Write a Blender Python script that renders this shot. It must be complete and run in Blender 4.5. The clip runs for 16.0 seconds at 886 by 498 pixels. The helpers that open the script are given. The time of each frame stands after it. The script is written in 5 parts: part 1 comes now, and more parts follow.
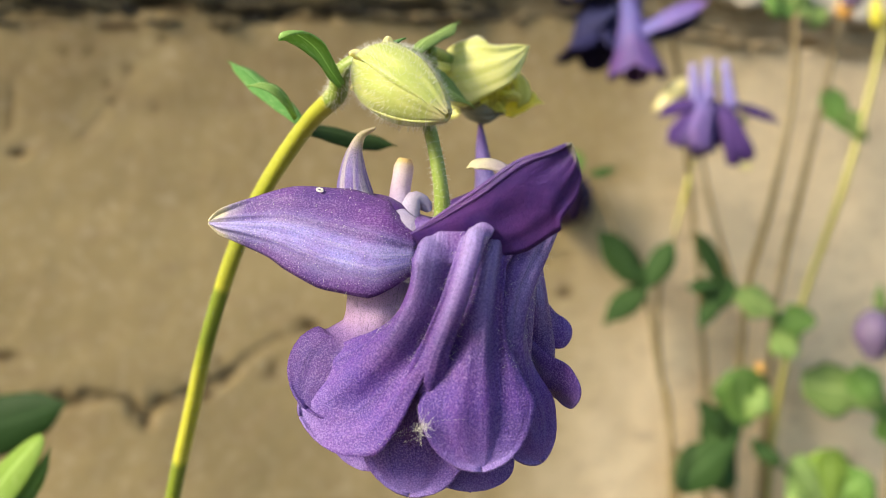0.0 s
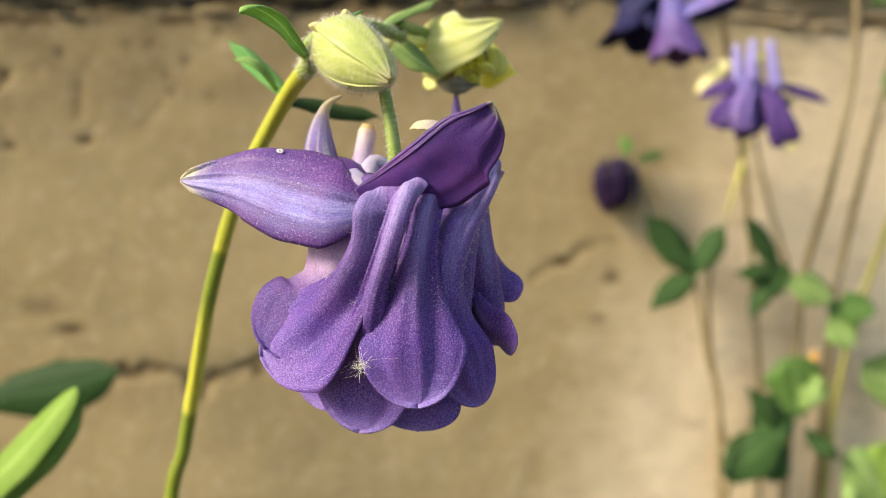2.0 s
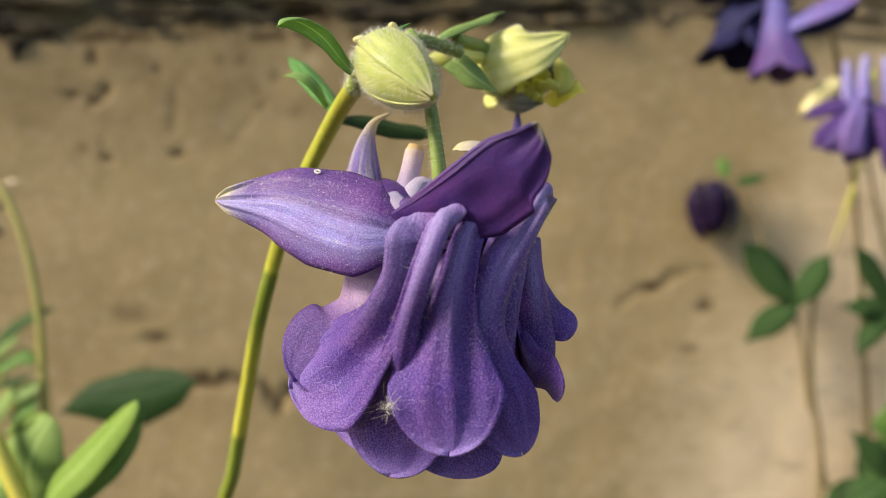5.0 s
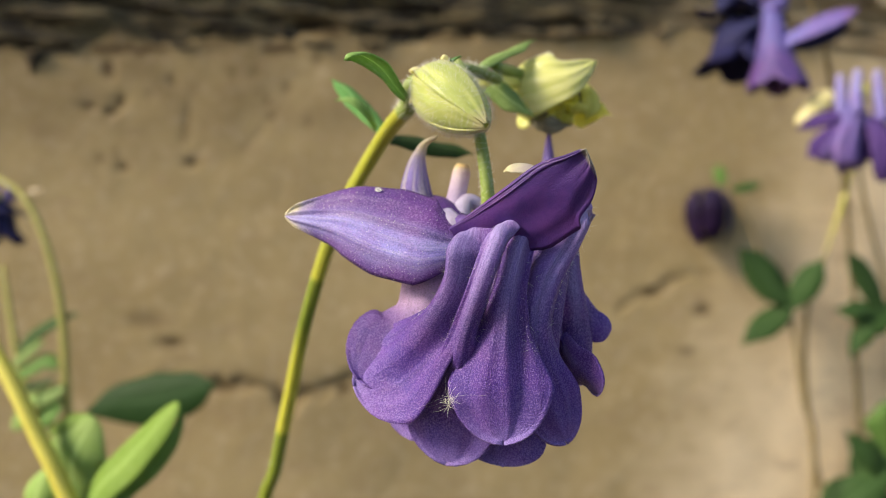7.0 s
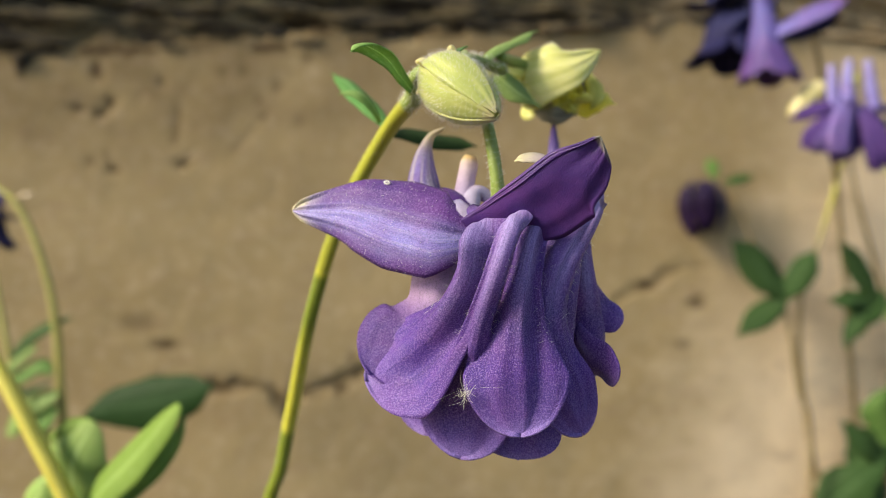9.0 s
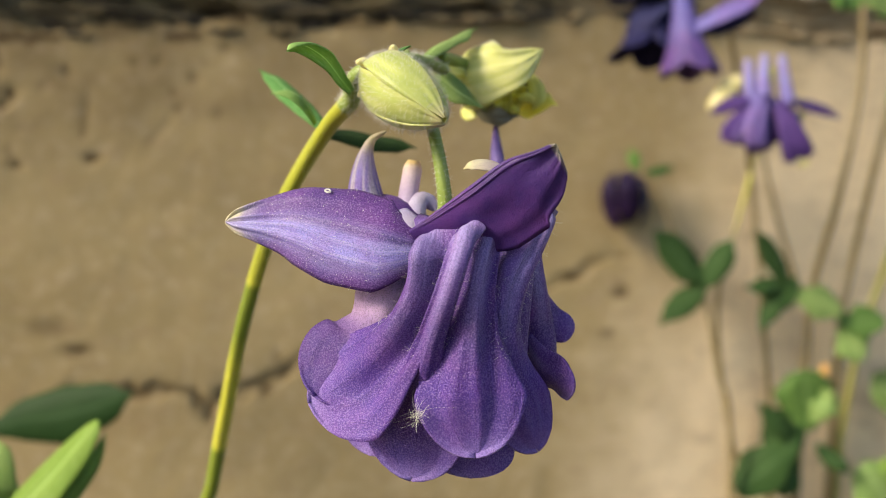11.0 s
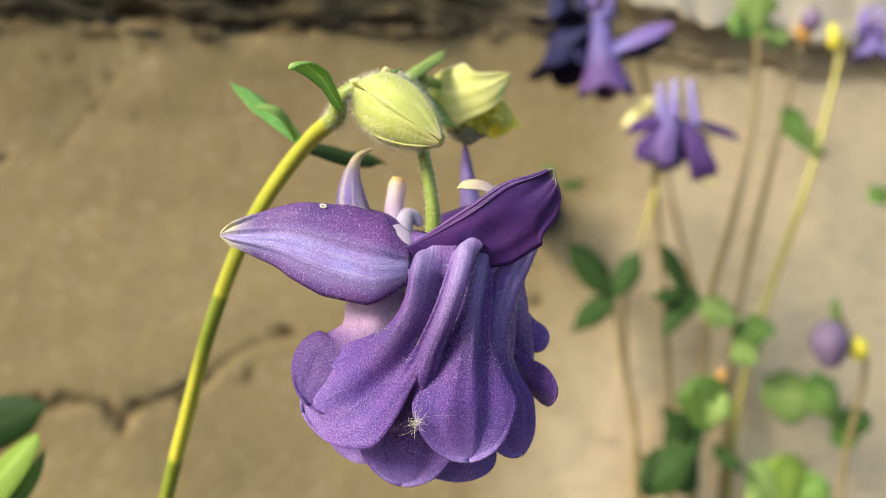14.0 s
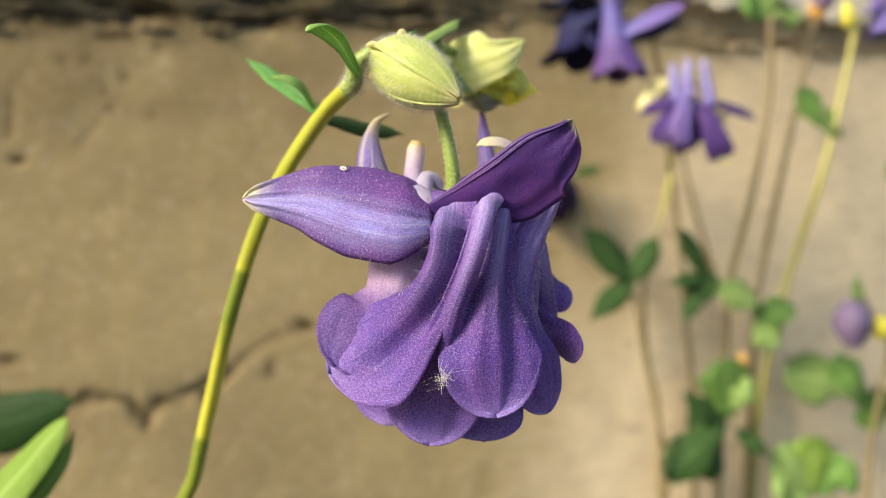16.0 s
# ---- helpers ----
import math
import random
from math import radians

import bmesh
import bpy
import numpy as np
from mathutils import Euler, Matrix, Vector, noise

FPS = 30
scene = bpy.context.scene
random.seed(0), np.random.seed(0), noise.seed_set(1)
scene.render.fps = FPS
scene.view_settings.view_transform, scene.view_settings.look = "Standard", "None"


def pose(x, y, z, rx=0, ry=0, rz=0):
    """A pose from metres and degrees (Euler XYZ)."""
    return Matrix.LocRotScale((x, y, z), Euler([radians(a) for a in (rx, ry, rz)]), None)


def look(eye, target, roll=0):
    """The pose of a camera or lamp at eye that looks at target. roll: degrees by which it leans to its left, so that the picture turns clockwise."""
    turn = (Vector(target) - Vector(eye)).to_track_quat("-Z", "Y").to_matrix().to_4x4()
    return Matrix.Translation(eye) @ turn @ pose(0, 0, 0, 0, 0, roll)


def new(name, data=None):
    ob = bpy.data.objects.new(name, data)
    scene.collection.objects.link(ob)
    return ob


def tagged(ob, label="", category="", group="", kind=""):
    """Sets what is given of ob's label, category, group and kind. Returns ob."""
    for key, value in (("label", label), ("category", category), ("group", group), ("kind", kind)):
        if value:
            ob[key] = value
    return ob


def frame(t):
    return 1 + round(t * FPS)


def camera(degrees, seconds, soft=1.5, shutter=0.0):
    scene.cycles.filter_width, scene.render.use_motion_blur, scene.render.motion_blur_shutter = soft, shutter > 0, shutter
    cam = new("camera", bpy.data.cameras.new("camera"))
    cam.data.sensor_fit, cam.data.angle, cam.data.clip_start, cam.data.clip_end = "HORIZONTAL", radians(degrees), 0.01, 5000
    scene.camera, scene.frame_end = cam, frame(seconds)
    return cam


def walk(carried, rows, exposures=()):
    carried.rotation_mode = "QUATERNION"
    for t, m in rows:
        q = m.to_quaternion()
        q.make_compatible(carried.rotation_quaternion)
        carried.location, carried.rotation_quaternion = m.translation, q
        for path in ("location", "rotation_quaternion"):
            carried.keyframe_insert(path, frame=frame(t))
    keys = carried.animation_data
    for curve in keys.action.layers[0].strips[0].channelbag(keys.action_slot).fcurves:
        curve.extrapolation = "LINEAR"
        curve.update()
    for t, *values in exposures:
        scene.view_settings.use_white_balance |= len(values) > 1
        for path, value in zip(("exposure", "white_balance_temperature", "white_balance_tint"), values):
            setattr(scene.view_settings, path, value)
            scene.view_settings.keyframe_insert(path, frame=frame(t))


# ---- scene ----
cam = camera(58.4, 16.0, soft=0.7)
cam.data.dof.use_dof = True
cam.data.dof.focus_distance = 0.117
cam.data.dof.aperture_fstop = 13.0
# seconds, eye in centimetres from the first eye, yaw, pitch, roll
ROWS = [
    (0, -0.000, -0.000, 0.000, -0.48, -0.04, -0.01),
    (0.5, -0.530, 0.600, 0.140, -2.31, -0.30, 0.62),
    (1, -0.022, 0.829, 0.135, -2.69, -0.90, 0.11),
    (1.5, 0.501, -0.061, -0.262, 1.73, -0.64, 0.59),
    (2, 2.015, -0.805, -0.573, 5.16, -0.54, -0.30),
    (2.5, 2.785, -1.772, -0.736, 8.75, 0.04, -0.50),
    (3, 2.724, -1.381, -0.439, 10.72, 0.67, -2.20),
    (3.5, 2.459, -0.004, -0.205, 12.64, 1.26, -1.01),
    (3.7, 2.751, 0.464, -0.499, 12.50, 0.54, -1.14),
    (5.8, 2.344, -0.268, -0.270, 12.07, 0.58, -2.19),
    (6, 2.048, -0.606, -0.279, 12.06, 0.68, -2.00),
    (6.5, 1.900, -0.940, -0.294, 12.05, 1.00, -1.82),
    (7, 1.972, -1.173, -0.285, 11.32, 0.82, -1.96),
    (7.5, 1.951, -1.020, -0.333, 11.16, 0.69, -1.98),
    (8, 2.212, -1.000, -0.334, 11.52, 0.74, -1.86),
    (8.2, 2.043, -1.232, -0.382, 11.07, 0.70, -1.41),
    (10.3, 1.421, -0.739, -0.415, 9.59, 1.07, -0.68),
    (10.5, 1.382, -0.712, -0.227, 7.99, 1.09, -0.73),
    (11, 1.076, -0.547, -0.047, 4.69, -0.02, 0.05),
    (11.5, 0.448, -0.299, -0.004, 2.69, -0.85, -0.67),
    (12, -0.377, -0.459, 0.542, 0.59, -1.52, 0.01),
    (12.5, -0.180, -0.418, 0.005, -0.58, -1.65, 0.51),
    (13, 0.300, -0.698, -0.491, -0.64, -0.27, -0.32),
    (13.5, 0.325, -0.696, -0.395, -2.41, -0.05, -1.04),
    (14, -0.384, -1.161, 0.067, -2.78, 0.53, -0.60),
    (14.5, -1.332, -1.014, -0.221, -3.27, 0.86, -0.19),
    (15, -0.617, -1.019, -0.521, -3.01, 0.31, 0.45),
    (15.5, -0.659, -1.096, -0.600, -0.98, 0.76, 1.16),
    (16, -0.490, -1.173, -0.595, -1.67, 0.59, 1.04),
]
EYE = 0.50
walk(cam, [(t, pose(0.01 * x, 0.01 * y, EYE + 0.01 * z, 90 + pitch, roll, yaw)) for t, x, y, z, yaw, pitch, roll in ROWS],
     exposures=[(0.0, 0.54, 6720, 8), (1.5, 0.62, 6720, 8), (2.0, 0.62, 6720, 9), (2.6, 0.36, 6560, 12), (7.0, 0.32, 6560, 12), (10.5, 0.30, 6640, 11), (12.0, 0.40, 6720, 9), (13.5, 0.52, 6720, 8), (16.0, 0.52, 6720, 8)])

# ---- world and sun ----
SUN_FROM = Vector((-0.70, -0.50, 0.51)).normalized()
world = bpy.data.worlds.new("world")
scene.world = world
world.use_nodes = True
sky = world.node_tree.nodes.new("ShaderNodeTexSky")
sky.sky_type, sky.sun_disc = "NISHITA", False
sky.sun_elevation = math.asin(SUN_FROM.z)
sky.sun_rotation = math.atan2(SUN_FROM.x, SUN_FROM.y)
world.node_tree.links.new(sky.outputs[0], world.node_tree.nodes["Background"].inputs[0])
world.node_tree.nodes["Background"].inputs[1].default_value = 0.15
sun_data = bpy.data.lights.new("sun", "SUN")
sun_data.energy, sun_data.angle, sun_data.color = 5.0, radians(20.0), (1.0, 0.87, 0.68)
sun = new("sun", sun_data)
sun.matrix_world = look((0, 0, 3), Vector((0, 0, 3)) - SUN_FROM)


# ---- materials ----
def shader(name):
    m = bpy.data.materials.new(name)
    m.use_nodes = True
    nt = m.node_tree
    return m, nt, nt.nodes["Principled BSDF"]


def node(nt, kind, **values):
    n = nt.nodes.new(kind)
    for key, value in values.items():
        if key in n.inputs:
            n.inputs[key].default_value = value
    return n


def ramp(nt, source, stops):
    r = nt.nodes.new("ShaderNodeValToRGB")
    r.color_ramp.elements.remove(r.color_ramp.elements[1])
    for k, (p, c) in enumerate(stops):
        e = r.color_ramp.elements[0] if k == 0 else r.color_ramp.elements.new(p)
        e.position, e.color = p, (*c, 1)
    nt.links.new(source, r.inputs[0])
    return r.outputs[0]


def mixed(nt, factor, a, b, blend="MIX"):
    m = nt.nodes.new("ShaderNodeMix")
    m.data_type, m.blend_type = "RGBA", blend
    for socket, value in ((m.inputs[0], factor), (m.inputs[6], a), (m.inputs[7], b)):
        if isinstance(value, (int, float)):
            socket.default_value = value
        elif isinstance(value, tuple):
            socket.default_value = (*value, 1)
        else:
            nt.links.new(value, socket)
    return m.outputs[2]


def noise_of(nt, scale, vector=None, detail=4.0, rough=0.55, distortion=0.0):
    n = node(nt, "ShaderNodeTexNoise", Scale=scale, Detail=detail, Roughness=rough, Distortion=distortion)
    if vector is None:
        vector = nt.nodes.new("ShaderNodeTexCoord").outputs["Object"]
    nt.links.new(vector, n.inputs["Vector"])
    return n.outputs[0]


def bumped(nt, bsdf, height, strength, distance):
    b = node(nt, "ShaderNodeBump", Strength=strength, Distance=distance)
    nt.links.new(height, b.inputs["Height"])
    nt.links.new(b.outputs[0], bsdf.inputs["Normal"])


def scaled_uv(nt, su, sv):
    uv = nt.nodes.new("ShaderNodeUVMap")
    m = nt.nodes.new("ShaderNodeMapping")
    m.inputs["Scale"].default_value = (su, sv, 1)
    nt.links.new(uv.outputs[0], m.inputs[0])
    return m.outputs[0]


def uv_axis(nt, axis):
    s = nt.nodes.new("ShaderNodeSeparateXYZ")
    nt.links.new(nt.nodes.new("ShaderNodeUVMap").outputs[0], s.inputs[0])
    return s.outputs[axis]


def thin(nt, bsdf, colour, share):
    """Lets a share of the light through a petal or leaf."""
    t = nt.nodes.new("ShaderNodeBsdfTranslucent")
    if isinstance(colour, tuple):
        t.inputs[0].default_value = (*colour, 1)
    else:
        nt.links.new(colour, t.inputs[0])
    mix = nt.nodes.new("ShaderNodeMixShader")
    mix.inputs[0].default_value = share
    nt.links.new(bsdf.outputs[0], mix.inputs[1])
    nt.links.new(t.outputs[0], mix.inputs[2])
    nt.links.new(mix.outputs[0], nt.nodes["Material Output"].inputs[0])


def petal_material(name, along, veins, share=0.2, grain=1.0, halves=None, sheen=0.04, tint=1.0, ridge=0.0, stripes=0.0):
    """along: colour stops from the base (0) to the tip (1); veins: how dark the veins are; halves: how much of which colour lies below the midrib; ridge: how pale the crest is; stripes: how pale the long stripes are."""
    m, nt, b = shader(name)
    fine = veins > 0.2
    base = ramp(nt, uv_axis(nt, 1), along)
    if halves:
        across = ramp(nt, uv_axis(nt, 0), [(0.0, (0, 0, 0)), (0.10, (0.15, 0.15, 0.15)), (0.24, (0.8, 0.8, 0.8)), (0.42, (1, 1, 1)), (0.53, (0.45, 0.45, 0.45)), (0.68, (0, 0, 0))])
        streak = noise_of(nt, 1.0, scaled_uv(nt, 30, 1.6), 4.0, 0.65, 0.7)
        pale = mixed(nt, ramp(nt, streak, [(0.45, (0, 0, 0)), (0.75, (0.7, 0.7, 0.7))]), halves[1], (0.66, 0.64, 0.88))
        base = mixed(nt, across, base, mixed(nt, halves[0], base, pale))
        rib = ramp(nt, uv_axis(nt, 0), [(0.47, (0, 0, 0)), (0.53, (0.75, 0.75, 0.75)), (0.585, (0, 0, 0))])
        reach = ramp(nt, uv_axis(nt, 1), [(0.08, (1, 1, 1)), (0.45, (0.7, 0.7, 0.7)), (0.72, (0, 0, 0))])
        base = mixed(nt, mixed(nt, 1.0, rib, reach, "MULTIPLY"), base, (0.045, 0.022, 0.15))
    # Pale crest pigment, strengthened to paint in the contrast of lit ridges.
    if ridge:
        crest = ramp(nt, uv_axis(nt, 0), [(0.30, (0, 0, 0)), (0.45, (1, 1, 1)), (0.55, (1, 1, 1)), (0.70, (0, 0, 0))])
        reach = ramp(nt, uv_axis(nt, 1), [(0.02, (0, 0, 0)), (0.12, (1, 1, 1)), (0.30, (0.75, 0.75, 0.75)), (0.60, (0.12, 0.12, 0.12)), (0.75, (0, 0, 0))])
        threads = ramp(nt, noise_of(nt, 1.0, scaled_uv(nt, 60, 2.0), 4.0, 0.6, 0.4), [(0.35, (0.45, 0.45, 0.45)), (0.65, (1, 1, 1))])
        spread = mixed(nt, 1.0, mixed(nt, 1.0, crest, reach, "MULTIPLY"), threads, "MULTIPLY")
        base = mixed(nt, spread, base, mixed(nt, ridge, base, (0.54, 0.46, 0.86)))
    if stripes:
        long = ramp(nt, noise_of(nt, 1.0, scaled_uv(nt, 9, 0.5), 3.0, 0.6, 0.3), [(0.46, (0, 0, 0)), (0.58, (1, 1, 1))])
        base = mixed(nt, long, base, mixed(nt, stripes, base, (0.80, 0.76, 0.66)))
    vein = noise_of(nt, 1.0, scaled_uv(nt, 44, 2.6), 5.0, 0.66, 1.6)
    base = mixed(nt, ramp(nt, vein, [(0.54, (0, 0, 0)), (0.68, (0.8, 0.8, 0.8))]), base, mixed(nt, 0.85 * veins, base, (0.03 * tint, 0.010 * tint, 0.11 * tint)))
    patch = noise_of(nt, 160.0, None, 5.0, 0.65)
    base = mixed(nt, ramp(nt, patch, [(0.42, (0, 0, 0)), (0.66, (0.8, 0.8, 0.8))]), base, mixed(nt, 0.42 * tint, base, (0.24, 0.07, 0.34)))
    cell = noise_of(nt, 4600.0, None, 1.5, 0.6)
    base = mixed(nt, ramp(nt, cell, [(0.34, (0.7, 0.7, 0.7)), (0.5, (0, 0, 0))]), base, mixed(nt, 0.5 if fine else 0.15, base, (0.014, 0.005, 0.06)))
    # Pale flecks: the sparkle of sunlit papillae, painted into the base colour.
    base = mixed(nt, ramp(nt, cell, [(0.52, (0, 0, 0)), (0.66, (1, 1, 1))]), base, mixed(nt, (0.31 if fine else 0.03) * tint, base, (0.64, 0.46, 0.84)))
    nt.links.new(base, b.inputs["Base Color"])
    gloss = ramp(nt, cell, [(0.4, (0.6, 0.6, 0.6)), (0.66, (0.2, 0.2, 0.2))])
    nt.links.new(gloss, b.inputs["Roughness"])
    b.inputs["Specular IOR Level"].default_value = 0.5 if tint > 0.5 else 0.04
    b.inputs["Sheen Weight"].default_value = sheen
    b.inputs["Sheen Roughness"].default_value = 0.3
    b.inputs["Sheen Tint"].default_value = (0.8, 0.7, 1.0, 1)
    faint = nt.nodes.new("ShaderNodeMath")
    faint.operation = "MULTIPLY_ADD"
    faint.inputs[1].default_value = 0.35
    nt.links.new(vein, faint.inputs[0])
    nt.links.new(cell, faint.inputs[2])
    low = node(nt, "ShaderNodeBump", Strength=0.4 * grain, Distance=0.0005)
    nt.links.new(noise_of(nt, 800.0, None, 5.0, 0.65), low.inputs["Height"])
    high = node(nt, "ShaderNodeBump", Strength=0.8 * grain, Distance=0.00025)
    nt.links.new(faint.outputs[0], high.inputs["Height"])
    nt.links.new(low.outputs[0], high.inputs["Normal"])
    nt.links.new(high.outputs[0], b.inputs["Normal"])
    thin(nt, b, base, share)
    return m


# Stops at mid-length are darkened: groove shade painted into the violet.
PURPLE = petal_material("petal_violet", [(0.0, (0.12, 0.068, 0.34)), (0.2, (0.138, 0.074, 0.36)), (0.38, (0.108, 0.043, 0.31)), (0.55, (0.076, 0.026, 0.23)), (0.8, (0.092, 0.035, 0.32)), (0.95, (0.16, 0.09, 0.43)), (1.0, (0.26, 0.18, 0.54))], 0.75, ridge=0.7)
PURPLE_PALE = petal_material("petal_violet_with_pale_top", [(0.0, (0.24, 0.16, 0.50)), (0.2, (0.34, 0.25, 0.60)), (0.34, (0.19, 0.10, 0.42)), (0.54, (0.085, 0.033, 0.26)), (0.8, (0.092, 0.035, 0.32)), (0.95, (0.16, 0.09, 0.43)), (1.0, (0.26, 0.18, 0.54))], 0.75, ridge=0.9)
TUBE = petal_material("petal_tube_lilac", [(0.0, (0.90, 0.72, 0.94)), (0.36, (0.82, 0.60, 0.88)), (0.52, (0.36, 0.22, 0.56)), (0.72, (0.15, 0.075, 0.37)), (1.0, (0.18, 0.10, 0.44))], 0.45, 0.5)
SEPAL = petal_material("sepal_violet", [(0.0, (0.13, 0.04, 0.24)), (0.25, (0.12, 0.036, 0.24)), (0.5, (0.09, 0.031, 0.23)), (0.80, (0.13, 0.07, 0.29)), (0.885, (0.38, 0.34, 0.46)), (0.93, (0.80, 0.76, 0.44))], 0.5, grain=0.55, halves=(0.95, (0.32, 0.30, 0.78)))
SEPAL_DARK = petal_material("sepal_deep_violet", [(0.0, (0.075, 0.026, 0.20)), (0.6, (0.068, 0.024, 0.19)), (0.94, (0.08, 0.034, 0.21)), (0.975, (0.40, 0.36, 0.30)), (1.0, (0.6, 0.56, 0.40))], 0.19, 0.25, 0.6)
SPUR = petal_material("spur_violet_to_cream", [(0.0, (0.16, 0.11, 0.42)), (0.28, (0.24, 0.19, 0.54)), (0.48, (0.38, 0.34, 0.52)), (0.68, (0.68, 0.63, 0.32)), (1.0, (0.80, 0.76, 0.28))], 0.5, 0.4, stripes=0.6)
PALE_SPUR = petal_material("spur_pale_lilac", [(0.0, (0.62, 0.52, 0.78)), (0.5, (0.82, 0.70, 0.78)), (0.75, (0.88, 0.74, 0.58)), (0.9, (0.86, 0.66, 0.30)), (1.0, (0.84, 0.62, 0.26))], 0.1, 0.4)
FOLD = petal_material("fold_pale_lilac", [(0.0, (0.60, 0.54, 0.80)), (0.5, (0.78, 0.72, 0.88)), (1.0, (0.66, 0.58, 0.82))], 0.1, 0.4)
CURL = petal_material("curl_cream", [(0.0, (0.40, 0.32, 0.55)), (0.35, (0.70, 0.67, 0.52)), (0.8, (0.80, 0.77, 0.48)), (1.0, (0.8, 0.74, 0.40))], 0.12, 0.4)
FAR_PETAL = petal_material("far_petal_violet", [(0.0, (0.21, 0.18, 0.50)), (0.5, (0.135, 0.095, 0.34)), (1.0, (0.085, 0.048, 0.22))], 0.4)
FAR_SPUR = petal_material("far_spur_lilac", [(0.0, (0.19, 0.16, 0.50)), (0.6, (0.30, 0.29, 0.66)), (1.0, (0.40, 0.40, 0.70))], 0.3)
FAR_NAVY = petal_material("far_petal_navy", [(0.0, (0.028, 0.022, 0.05)), (0.5, (0.014, 0.008, 0.022)), (1.0, (0.024, 0.012, 0.04))], 0.3, 0.05, 0.5, None, 0.02, 0.03)
FAR_NAVY_BLUE = petal_material("far_petal_navy_blue", [(0.0, (0.03, 0.036, 0.10)), (1.0, (0.02, 0.02, 0.06))], 0.3, 0.05, 0.5, None, 0.02, 0.03)
FAR_DARK = petal_material("far_sepal_deep_violet", [(0.0, (0.10, 0.06, 0.22)), (1.0, (0.055, 0.026, 0.13))], 0.3, 0.1, 0.5, None, 0.02, 0.3)
FAR_VIOLET_BLUE = petal_material("far_petal_violet_blue", [(0.0, (0.15, 0.15, 0.48)), (0.6, (0.14, 0.11, 0.40)), (1.0, (0.14, 0.085, 0.33))], 0.4)
FAR_BELL = petal_material("far_bell_blue_to_purple", [(0.0, (0.105, 0.125, 0.46)), (0.45, (0.115, 0.11, 0.40)), (0.7, (0.075, 0.042, 0.22)), (1.0, (0.085, 0.04, 0.22))], 0.4)
FAR_FADED = petal_material("far_petal_faded", [(0.0, (0.26, 0.22, 0.33)), (0.6, (0.18, 0.14, 0.25)), (1.0, (0.22, 0.18, 0.29))], 0.4)
FAR_BLUE = petal_material("far_spur_blue", [(0.0, (0.10, 0.085, 0.34)), (0.6, (0.14, 0.13, 0.44)), (1.0, (0.18, 0.18, 0.50))], 0.3)


def leaf_material(name, low, high, edge, share=0.3):
    m, nt, b = shader(name)
    base = mixed(nt, noise_of(nt, 140.0, None, 5.0), low, high)
    vein = noise_of(nt, 1.0, scaled_uv(nt, 9, 14), 3.0, 0.6, 1.2)
    base = mixed(nt, ramp(nt, vein, [(0.5, (0, 0, 0)), (0.72, (0.6, 0.6, 0.6))]), base, edge)
    rib = ramp(nt, uv_axis(nt, 0), [(0.455, (0, 0, 0)), (0.5, (0.75, 0.75, 0.75)), (0.545, (0, 0, 0))])
    base = mixed(nt, rib, base, tuple(min(1.0, 1.5 * c + 0.03) for c in edge))
    info = nt.nodes.new("ShaderNodeObjectInfo")
    hue = nt.nodes.new("ShaderNodeHueSaturation")
    span = nt.nodes.new("ShaderNodeMapRange")
    span.inputs[3].default_value, span.inputs[4].default_value = 0.8, 1.25
    nt.links.new(info.outputs["Random"], span.inputs[0])
    nt.links.new(span.outputs[0], hue.inputs["Value"])
    nt.links.new(base, hue.inputs["Color"])
    base = hue.outputs[0]
    nt.links.new(base, b.inputs["Base Color"])
    b.inputs["Roughness"].default_value = 0.6
    b.inputs["Specular IOR Level"].default_value = 0.2
    bumped(nt, b, vein, 0.4, 0.0004)
    thin(nt, b, base, share)
    return m


LEAF = leaf_material("leaf_bluish_green", (0.08, 0.185, 0.04), (0.165, 0.295, 0.07), (0.21, 0.34, 0.10))
LEAF_DARK = leaf_material("leaf_dark_green", (0.028, 0.068, 0.017), (0.048, 0.104, 0.026), (0.060, 0.122, 0.034))
LEAF_DEEP = leaf_material("leaf_deep_green", (0.019, 0.060, 0.013), (0.032, 0.088, 0.020), (0.036, 0.096, 0.023))
LEAF_FRESH = leaf_material("leaf_fresh_green", (0.20, 0.34, 0.05), (0.29, 0.44, 0.09), (0.34, 0.48, 0.14), 0.4)
LEAF_SILVER = leaf_material("leaf_silvery_green", (0.29, 0.47, 0.11), (0.41, 0.57, 0.18), (0.50, 0.64, 0.25), 0.38)
LEAF_PALE = leaf_material("leaf_pale_green", (0.17, 0.285, 0.075), (0.265, 0.38, 0.12), (0.34, 0.45, 0.17), 0.35)
BRACT = leaf_material("bract_green", (0.075, 0.23, 0.06), (0.15, 0.33, 0.09), (0.26, 0.44, 0.17), 0.4)
BRACT_PALE = leaf_material("bract_pale_green", (0.18, 0.34, 0.08), (0.28, 0.45, 0.14), (0.40, 0.54, 0.24), 0.45)


